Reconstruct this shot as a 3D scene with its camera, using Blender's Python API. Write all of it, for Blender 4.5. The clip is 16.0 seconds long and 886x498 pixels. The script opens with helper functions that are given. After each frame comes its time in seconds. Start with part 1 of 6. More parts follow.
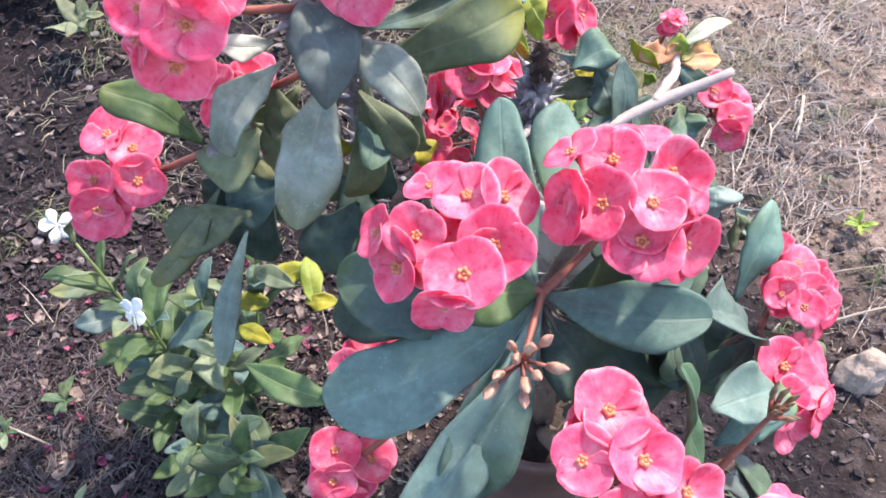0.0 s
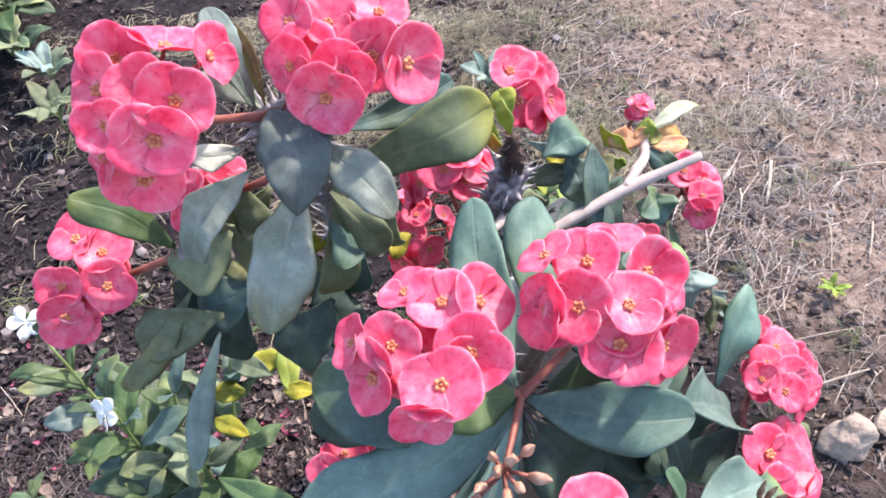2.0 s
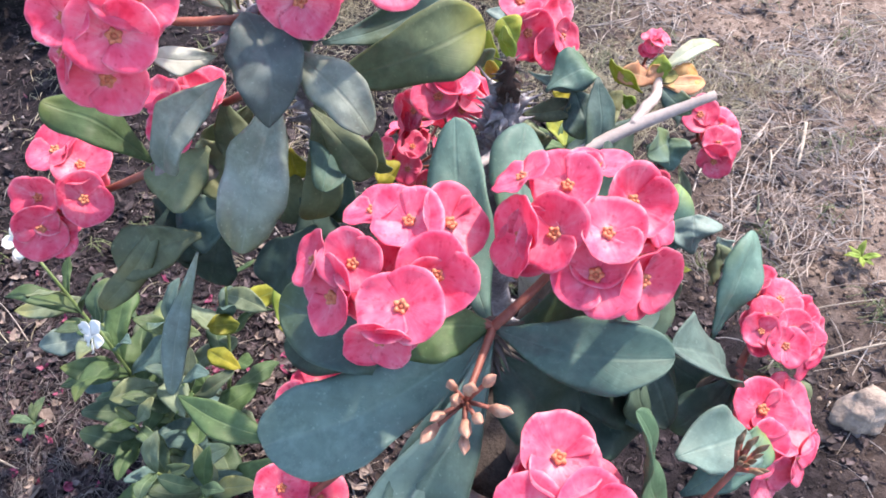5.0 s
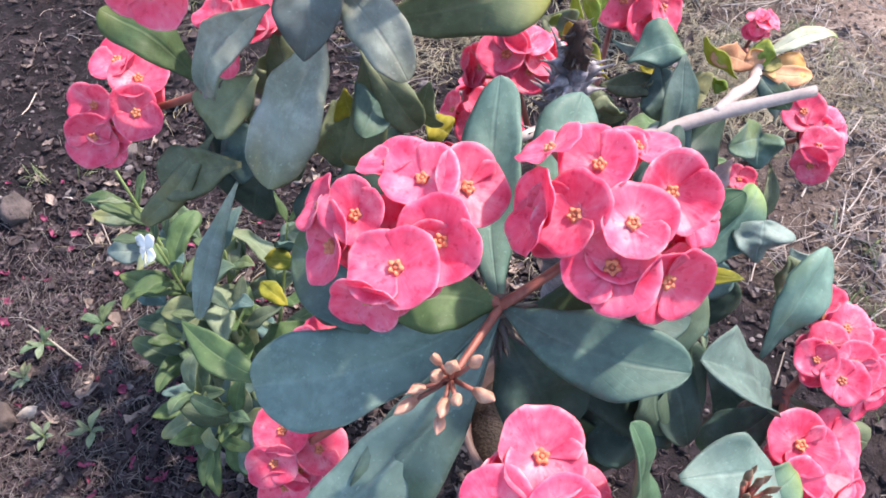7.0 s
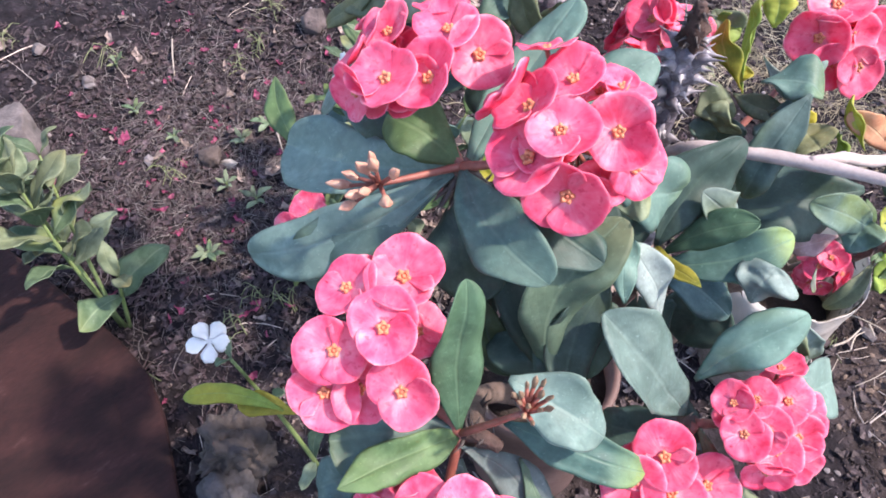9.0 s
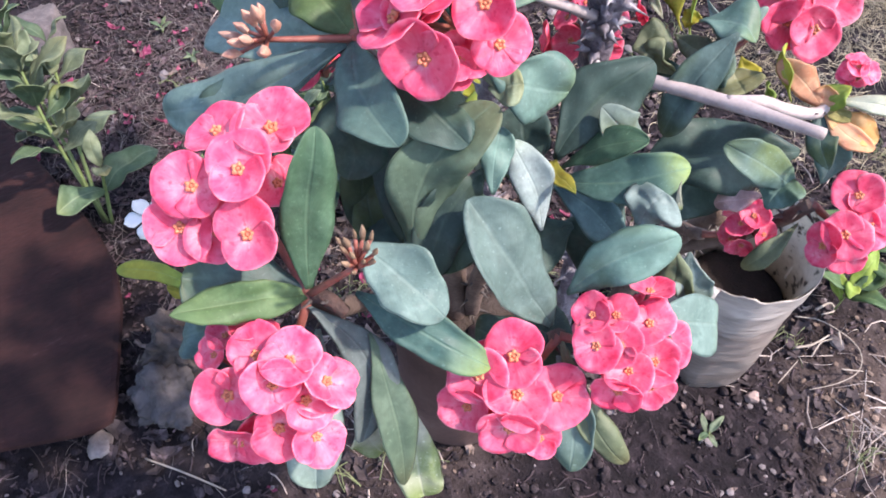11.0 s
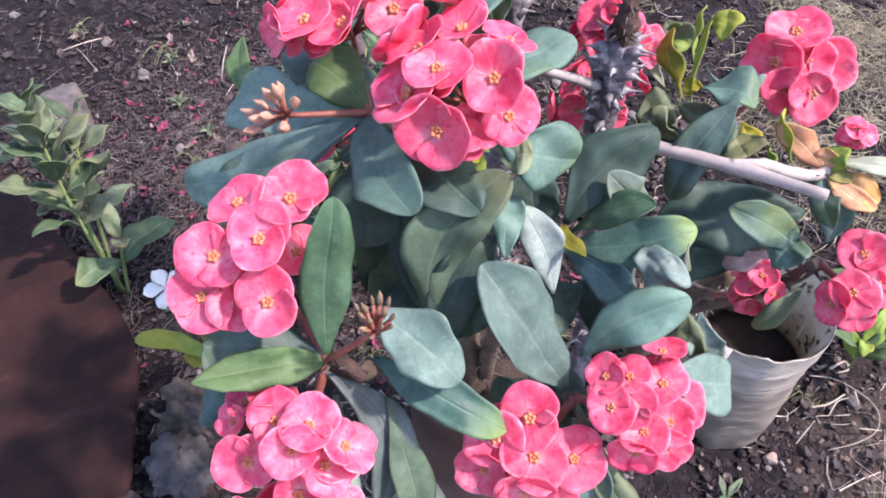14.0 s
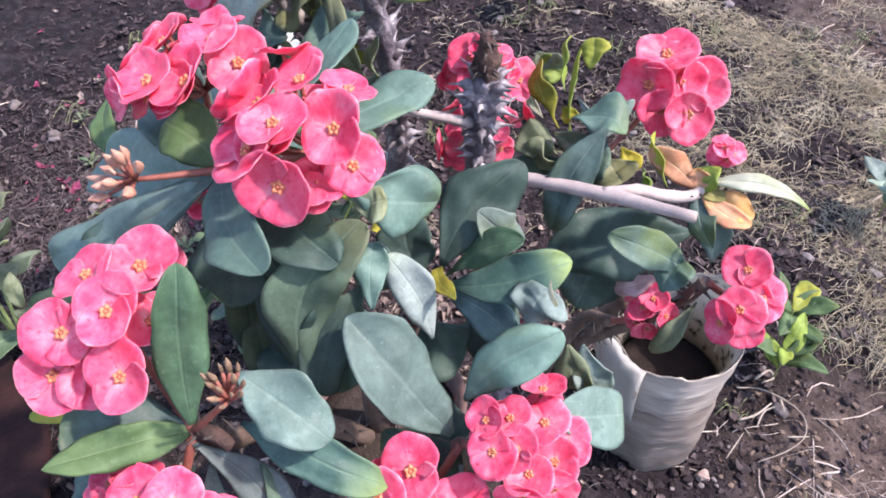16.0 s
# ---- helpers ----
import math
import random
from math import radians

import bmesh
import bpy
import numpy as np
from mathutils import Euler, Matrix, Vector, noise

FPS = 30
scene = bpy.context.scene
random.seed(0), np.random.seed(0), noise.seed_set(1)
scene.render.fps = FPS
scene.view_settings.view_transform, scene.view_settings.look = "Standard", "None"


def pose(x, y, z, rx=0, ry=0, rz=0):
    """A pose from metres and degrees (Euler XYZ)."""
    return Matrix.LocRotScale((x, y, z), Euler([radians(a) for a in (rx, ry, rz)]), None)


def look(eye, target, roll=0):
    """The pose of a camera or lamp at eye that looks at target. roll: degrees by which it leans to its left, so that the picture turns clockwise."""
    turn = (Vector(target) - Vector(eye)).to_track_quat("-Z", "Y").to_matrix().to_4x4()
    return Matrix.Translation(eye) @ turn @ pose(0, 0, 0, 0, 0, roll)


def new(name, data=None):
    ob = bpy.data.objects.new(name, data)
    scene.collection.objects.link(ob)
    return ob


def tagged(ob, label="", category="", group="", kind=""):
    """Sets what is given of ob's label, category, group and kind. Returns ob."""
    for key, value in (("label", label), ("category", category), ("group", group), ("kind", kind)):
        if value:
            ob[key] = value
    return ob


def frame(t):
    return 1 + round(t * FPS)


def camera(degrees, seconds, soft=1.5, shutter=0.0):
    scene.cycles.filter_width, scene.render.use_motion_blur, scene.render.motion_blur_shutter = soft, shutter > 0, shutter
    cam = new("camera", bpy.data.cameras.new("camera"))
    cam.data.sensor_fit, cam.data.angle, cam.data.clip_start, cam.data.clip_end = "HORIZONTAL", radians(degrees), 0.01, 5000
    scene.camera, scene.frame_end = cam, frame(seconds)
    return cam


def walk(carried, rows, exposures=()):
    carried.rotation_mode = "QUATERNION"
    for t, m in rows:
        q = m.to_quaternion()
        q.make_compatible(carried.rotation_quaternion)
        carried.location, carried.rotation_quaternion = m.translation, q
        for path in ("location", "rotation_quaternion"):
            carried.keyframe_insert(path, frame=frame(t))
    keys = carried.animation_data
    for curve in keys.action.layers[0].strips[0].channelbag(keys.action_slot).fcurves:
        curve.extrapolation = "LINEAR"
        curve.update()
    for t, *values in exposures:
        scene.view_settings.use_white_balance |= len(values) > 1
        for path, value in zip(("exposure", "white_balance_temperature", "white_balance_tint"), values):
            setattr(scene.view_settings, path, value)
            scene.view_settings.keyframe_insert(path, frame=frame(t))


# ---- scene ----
cam = camera(58.6, 16.0, soft=1.8)
METRES, EYE, TILT, LEAN, TURN = 0.85, 1.151, -54.8, 1.24, 0.0
ROWS = [
    (0.0, 0.0, 0.0, 0.0, 0.0, -0.0, 0.0),
    (0.5, -0.0271, -0.0023, 0.0011, -0.34, 1.13, -1.03),
    (1.0, -0.03, -0.0162, 0.0084, -0.49, 3.35, -0.98),
    (1.5, -0.0124, -0.0091, 0.0221, -1.41, 4.23, 0.64),
    (2.0, 0.0041, 0.006, 0.0401, -1.45, 4.09, 1.9),
    (2.5, 0.019, 0.014, 0.0438, -0.43, 3.74, 2.42),
    (3.0, 0.0211, 0.016, 0.0363, -0.05, 3.88, 1.76),
    (3.5, 0.0113, 0.0181, 0.0242, -0.23, 3.72, 1.17),
    (4.0, 0.0141, 0.0223, 0.0141, -0.44, 3.08, 1.69),
    (6.5, 0.1181, 0.0856, 0.0121, 6.38, -1.18, -8.2),
    (7.0, 0.1223, 0.0922, 0.0156, 8.95, -1.93, -9.8),
    (7.5, 0.1647, 0.0654, 0.0021, 13.83, -2.45, -15.05),
    (8.0, 0.2707, 0.0241, -0.0305, 19.61, -4.54, -26.92),
    (8.5, 0.3315, 0.0322, -0.0146, 26.05, -7.35, -32.57),
    (9.0, 0.4083, 0.087, 0.0219, 34.91, -13.58, -38.74),
    (9.5, 0.4875, 0.1281, 0.048, 41.33, -17.21, -44.33),
    (10.0, 0.5708, 0.1612, 0.056, 44.04, -19.77, -46.07),
    (12.5, 0.5813, 0.1807, 0.0501, 42.98, -18.0, -45.81),
    (13.0, 0.5756, 0.1756, 0.0335, 43.53, -18.28, -46.18),
    (13.5, 0.5809, 0.16, 0.0369, 43.46, -16.4, -45.77),
    (14.0, 0.5856, 0.1573, 0.0539, 44.2, -14.84, -44.85),
    (14.5, 0.5923, 0.1601, 0.0622, 42.98, -11.79, -44.07),
    (15.0, 0.5977, 0.1584, 0.0739, 42.38, -10.55, -43.09),
    (15.5, 0.5995, 0.1774, 0.09, 40.34, -9.66, -42.41),
    (16.0, 0.6128, 0.208, 0.1215, 39.38, -9.41, -40.85),
]
walk(cam, [(t, pose(0, 0, EYE, TILT, LEAN, TURN) @ pose(METRES * x, METRES * y, METRES * z, 90 + pitch, roll, yaw)) for t, x, y, z, yaw, pitch, roll in ROWS], exposures=[(0.0, 1.80, 7050, 14), (4.0, 1.68, 7050, 14), (7.0, 1.67, 7050, 15), (8.0, 1.71, 7000, 16), (9.5, 1.64, 6800, 18), (16.0, 1.51, 6750, 20)])

# ---- light ----
SUN_ELEVATION, SUN_AZIMUTH = radians(52), radians(44)
sky_world = bpy.data.worlds.new("sky")
scene.world = sky_world
sky_world.use_nodes = True
sky = sky_world.node_tree.nodes.new("ShaderNodeTexSky")
sky.sky_type, sky.sun_disc = "NISHITA", False
sky.sun_elevation, sky.sun_rotation = SUN_ELEVATION, SUN_AZIMUTH
sky_back = sky_world.node_tree.nodes["Background"]
sky_back.inputs[1].default_value = 0.166
sky_world.node_tree.links.new(sky.outputs[0], sky_back.inputs[0])
sun_data = bpy.data.lights.new("sun", "SUN")
sun_data.energy, sun_data.angle, sun_data.color = 2.8, radians(2.5), (1.0, 0.92, 0.83)
sun = new("sun", sun_data)
sun_way = Vector((math.sin(SUN_AZIMUTH) * math.cos(SUN_ELEVATION), math.cos(SUN_AZIMUTH) * math.cos(SUN_ELEVATION), math.sin(SUN_ELEVATION)))
sun.matrix_basis = look(sun_way * 10, (0, 0, 0))


# ---- materials ----
def ramp(nodes, stops):
    node = nodes.new("ShaderNodeValToRGB")
    while len(node.color_ramp.elements) < len(stops):
        node.color_ramp.elements.new(0.5)
    for element, (place, colour) in zip(node.color_ramp.elements, stops):
        element.position, element.color = place, (*colour, 1)
    return node


def surface(name, stops, scale=40.0, rough=0.7, fine=200.0, bump=0.3, deep=0.001, metal=0.0, vary=0.15, through_light=0.0, coords="Object", spec=0.4, stretch=(1, 1, 1)):
    """A mottled material: noise at two scales through a colour ramp, bump, and a shift of value from piece to piece."""
    mat = bpy.data.materials.new(name)
    mat.use_nodes = True
    nodes, links = mat.node_tree.nodes, mat.node_tree.links
    body = nodes["Principled BSDF"]
    place = nodes.new("ShaderNodeTexCoord").outputs[coords]
    if stretch != (1, 1, 1):
        pull = nodes.new("ShaderNodeMapping")
        pull.inputs["Scale"].default_value = stretch
        links.new(place, pull.inputs["Vector"])
        place = pull.outputs[0]
    info = nodes.new("ShaderNodeObjectInfo")
    island = nodes.new("ShaderNodeNewGeometry")
    big, small = nodes.new("ShaderNodeTexNoise"), nodes.new("ShaderNodeTexNoise")
    for noise_node, s in ((big, scale), (small, fine)):
        noise_node.noise_dimensions = "4D"
        noise_node.inputs["Scale"].default_value = s
        noise_node.inputs["Detail"].default_value = 4
        links.new(place, noise_node.inputs["Vector"])
        links.new(info.outputs["Random"], noise_node.inputs["W"])
    blend = nodes.new("ShaderNodeMath")
    blend.operation = "MULTIPLY_ADD"
    blend.inputs[1].default_value = 0.35
    links.new(small.outputs["Fac"], blend.inputs[0])
    half = nodes.new("ShaderNodeMath")
    half.operation = "MULTIPLY_ADD"
    half.inputs[1].default_value, half.inputs[2].default_value = 0.75, -0.05
    links.new(big.outputs["Fac"], half.inputs[0])
    links.new(half.outputs[0], blend.inputs[2])
    colour = ramp(nodes, stops)
    links.new(blend.outputs[0], colour.inputs[0])
    shift = nodes.new("ShaderNodeMath")
    shift.operation = "ADD"
    links.new(info.outputs["Random"], shift.inputs[0])
    links.new(island.outputs["Random Per Island"], shift.inputs[1])
    scaled = nodes.new("ShaderNodeMath")
    scaled.operation = "MULTIPLY_ADD"
    scaled.inputs[1].default_value, scaled.inputs[2].default_value = vary, 1 - vary
    links.new(shift.outputs[0], scaled.inputs[0])
    hsv = nodes.new("ShaderNodeHueSaturation")
    links.new(scaled.outputs[0], hsv.inputs["Value"])
    links.new(colour.outputs[0], hsv.inputs["Color"])
    links.new(hsv.outputs[0], body.inputs["Base Color"])
    body.inputs["Roughness"].default_value, body.inputs["Metallic"].default_value = rough, metal
    body.inputs["Specular IOR Level"].default_value = spec
    relief = nodes.new("ShaderNodeBump")
    relief.inputs["Strength"].default_value, relief.inputs["Distance"].default_value = bump, deep
    links.new(small.outputs["Fac"], relief.inputs["Height"])
    links.new(relief.outputs[0], body.inputs["Normal"])
    if through_light:
        thin, mix = nodes.new("ShaderNodeBsdfTranslucent"), nodes.new("ShaderNodeMixShader")
        mix.inputs[0].default_value = through_light
        links.new(hsv.outputs[0], thin.inputs[0])
        links.new(body.outputs[0], mix.inputs[1])
        links.new(thin.outputs[0], mix.inputs[2])
        links.new(mix.outputs[0], nodes["Material Output"].inputs[0])
    return mat


def blade(name, dark, light, rib, patch, patch_at=0.58, rough=0.44, through_light=0.17, tipped=0.5):
    """A leaf: two greens in soft clouds, a pale midrib and faint side veins along the blade's own map, patches of another colour."""
    mat = bpy.data.materials.new(name)
    mat.use_nodes = True
    nodes, links = mat.node_tree.nodes, mat.node_tree.links
    body = nodes["Principled BSDF"]
    coord, info = nodes.new("ShaderNodeTexCoord"), nodes.new("ShaderNodeObjectInfo")
    cloud, spots = nodes.new("ShaderNodeTexNoise"), nodes.new("ShaderNodeTexNoise")
    for node, s in ((cloud, 30), (spots, 120)):
        node.noise_dimensions = "4D"
        node.inputs["Scale"].default_value = s
        node.inputs["Detail"].default_value = 5
        node.inputs["Distortion"].default_value = 0.6
        links.new(coord.outputs["Object"], node.inputs["Vector"])
        links.new(info.outputs["Random"], node.inputs["W"])
    greens = ramp(nodes, ((0.3, dark), (0.68, light)))
    links.new(cloud.outputs["Fac"], greens.inputs[0])
    # patches of the second colour, by a slow noise that differs from leaf to leaf
    slow = nodes.new("ShaderNodeTexNoise")
    slow.noise_dimensions = "4D"
    slow.inputs["Scale"].default_value, slow.inputs["Detail"].default_value = 11, 1
    links.new(coord.outputs["Object"], slow.inputs["Vector"])
    wide = nodes.new("ShaderNodeMath")
    wide.operation = "MULTIPLY"
    wide.inputs[1].default_value = 40
    links.new(info.outputs["Random"], wide.inputs[0])
    links.new(wide.outputs[0], slow.inputs["W"])
    where = ramp(nodes, ((patch_at, (0, 0, 0)), (patch_at + 0.12, (1, 1, 1))))
    links.new(slow.outputs["Fac"], where.inputs[0])
    patched = nodes.new("ShaderNodeMix")
    patched.data_type = "RGBA"
    patched.inputs[7].default_value = (*patch, 1)
    # some leaves take the patch colour at their tips, mostly painting sun through the blade
    chance, odd = nodes.new("ShaderNodeMath"), nodes.new("ShaderNodeMath")
    chance.operation, odd.operation = "MULTIPLY", "FRACT"
    chance.inputs[1].default_value = 17.3
    links.new(info.outputs["Random"], chance.inputs[0])
    links.new(chance.outputs[0], odd.inputs[0])
    chosen = ramp(nodes, ((tipped, (0, 0, 0)), (tipped + 0.3, (0.85, 0.85, 0.85))) if tipped else ((0.0, (0.95, 0.95, 0.95)), (1.0, (0.95, 0.95, 0.95))))
    links.new(odd.outputs[0], chosen.inputs[0])
    along = nodes.new("ShaderNodeSeparateXYZ")
    links.new(coord.outputs["UV"], along.inputs[0])
    drift = nodes.new("ShaderNodeMath")
    drift.operation = "MULTIPLY_ADD"
    drift.inputs[1].default_value = 0.6
    links.new(slow.outputs["Fac"], drift.inputs[0])
    links.new(along.outputs[0], drift.inputs[2])
    end = ramp(nodes, ((0.62, (0, 0, 0)), (0.98, (1, 1, 1))))
    end.color_ramp.interpolation = "EASE"
    less = nodes.new("ShaderNodeMath")
    less.operation = "MULTIPLY"
    less.inputs[1].default_value = 0.78
    links.new(drift.outputs[0], less.inputs[0])
    links.new(less.outputs[0], end.inputs[0])
    tips, most = nodes.new("ShaderNodeMath"), nodes.new("ShaderNodeMath")
    tips.operation, most.operation = "MULTIPLY", "MAXIMUM"
    links.new(end.outputs[0], tips.inputs[0])
    links.new(chosen.outputs[0], tips.inputs[1])
    links.new(where.outputs[0], most.inputs[0])
    links.new(tips.outputs[0], most.inputs[1])
    links.new(most.outputs[0], patched.inputs[0])
    links.new(greens.outputs[0], patched.inputs[6])
    # midrib and side veins
    split = nodes.new("ShaderNodeSeparateXYZ")
    links.new(coord.outputs["UV"], split.inputs[0])
    off = nodes.new("ShaderNodeMath")
    off.operation = "SUBTRACT"
    off.inputs[1].default_value = 0.5
    links.new(split.outputs[1], off.inputs[0])
    away = nodes.new("ShaderNodeMath")
    away.operation = "ABSOLUTE"
    links.new(off.outputs[0], away.inputs[0])
    ribs = ramp(nodes, ((0.010, (0.42, 0.42, 0.42)), (0.045, (0, 0, 0)), (0.478, (0, 0, 0)), (0.495, (0.45, 0.45, 0.45))))
    links.new(away.outputs[0], ribs.inputs[0])
    slant = nodes.new("ShaderNodeMath")
    slant.operation = "MULTIPLY_ADD"
    slant.inputs[1].default_value = -0.7
    links.new(away.outputs[0], slant.inputs[0])
    links.new(split.outputs[0], slant.inputs[2])
    beat = nodes.new("ShaderNodeMath")
    beat.operation = "MULTIPLY"
    beat.inputs[1].default_value = 75
    links.new(slant.outputs[0], beat.inputs[0])
    wave = nodes.new("ShaderNodeMath")
    wave.operation = "SINE"
    links.new(beat.outputs[0], wave.inputs[0])
    veins = ramp(nodes, ((0.86, (0, 0, 0)), (1.0, (0.05, 0.05, 0.05))))
    links.new(wave.outputs[0], veins.inputs[0])
    both = nodes.new("ShaderNodeMath")
    both.operation = "MAXIMUM"
    links.new(ribs.outputs[0], both.inputs[0])
    links.new(veins.outputs[0], both.inputs[1])
    ribbed = nodes.new("ShaderNodeMix")
    ribbed.data_type = "RGBA"
    ribbed.inputs[7].default_value = (*rib, 1)
    links.new(both.outputs[0], ribbed.inputs[0])
    links.new(patched.outputs[2], ribbed.inputs[6])
    value = nodes.new("ShaderNodeMath")
    value.operation = "MULTIPLY_ADD"
    value.inputs[1].default_value, value.inputs[2].default_value = 0.45, 0.66
    links.new(info.outputs["Random"], value.inputs[0])
    dusty = nodes.new("ShaderNodeMath")
    dusty.operation = "MULTIPLY_ADD"
    dusty.inputs[1].default_value = 0.62
    links.new(spots.outputs["Fac"], dusty.inputs[0])
    lower = nodes.new("ShaderNodeMath")
    lower.operation = "SUBTRACT"
    lower.inputs[1].default_value = 0.29
    links.new(value.outputs[0], lower.inputs[0])
    links.new(lower.outputs[0], dusty.inputs[2])
    grit, film = nodes.new("ShaderNodeTexNoise"), nodes.new("ShaderNodeTexNoise")
    for node, s, rough_noise in ((grit, 330, 0.5), (film, 55, 0.75)):
        node.inputs["Scale"].default_value, node.inputs["Detail"].default_value = s, 4
        node.inputs["Roughness"].default_value = rough_noise
        links.new(coord.outputs["Object"], node.inputs["Vector"])
    specks = ramp(nodes, ((0.64, (0, 0, 0)), (0.72, (0.4, 0.4, 0.4))))
    hazy = ramp(nodes, ((0.50, (0, 0, 0)), (0.72, (0.26, 0.26, 0.26))))
    links.new(grit.outputs["Fac"], specks.inputs[0])
    links.new(film.outputs["Fac"], hazy.inputs[0])
    dust = nodes.new("ShaderNodeMath")
    dust.operation = "MAXIMUM"
    links.new(specks.outputs[0], dust.inputs[0])
    links.new(hazy.outputs[0], dust.inputs[1])
    waxy = nodes.new("ShaderNodeMix")
    waxy.data_type = "RGBA"
    waxy.inputs[7].default_value = (*[min(c * 1.7 + 0.04, 0.8) for c in light], 1)
    links.new(dust.outputs[0], waxy.inputs[0])
    links.new(ribbed.outputs[2], waxy.inputs[6])
    hsv = nodes.new("ShaderNodeHueSaturation")
    links.new(dusty.outputs[0], hsv.inputs["Value"])
    links.new(waxy.outputs[2], hsv.inputs["Color"])
    links.new(hsv.outputs[0], body.inputs["Base Color"])
    sheen = nodes.new("ShaderNodeMath")
    sheen.operation = "MULTIPLY_ADD"
    sheen.inputs[1].default_value, sheen.inputs[2].default_value = 0.55, rough - 0.12
    links.new(cloud.outputs["Fac"], sheen.inputs[0])
    links.new(sheen.outputs[0], body.inputs["Roughness"])
    body.inputs["Specular IOR Level"].default_value = 0.36
    relief = nodes.new("ShaderNodeBump")
    relief.inputs["Strength"].default_value, relief.inputs["Distance"].default_value = 0.6, 0.0016
    height = nodes.new("ShaderNodeMath")
    height.operation = "SUBTRACT"
    links.new(cloud.outputs["Fac"], height.inputs[0])
    links.new(both.outputs[0], height.inputs[1])
    links.new(height.outputs[0], relief.inputs["Height"])
    links.new(relief.outputs[0], body.inputs["Normal"])
    thin, mix = nodes.new("ShaderNodeBsdfTranslucent"), nodes.new("ShaderNodeMixShader")
    mix.inputs[0].default_value = through_light
    bright = nodes.new("ShaderNodeMix")
    bright.data_type, bright.blend_type = "RGBA", "MULTIPLY"
    bright.inputs[0].default_value = 1
    bright.inputs[7].default_value = (1.5, 1.6, 0.6, 1)
    links.new(hsv.outputs[0], bright.inputs[6])
    links.new(bright.outputs[2], thin.inputs[0])
    links.new(body.outputs[0], mix.inputs[1])
    links.new(thin.outputs[0], mix.inputs[2])
    links.new(mix.outputs[0], nodes["Material Output"].inputs[0])
    return mat


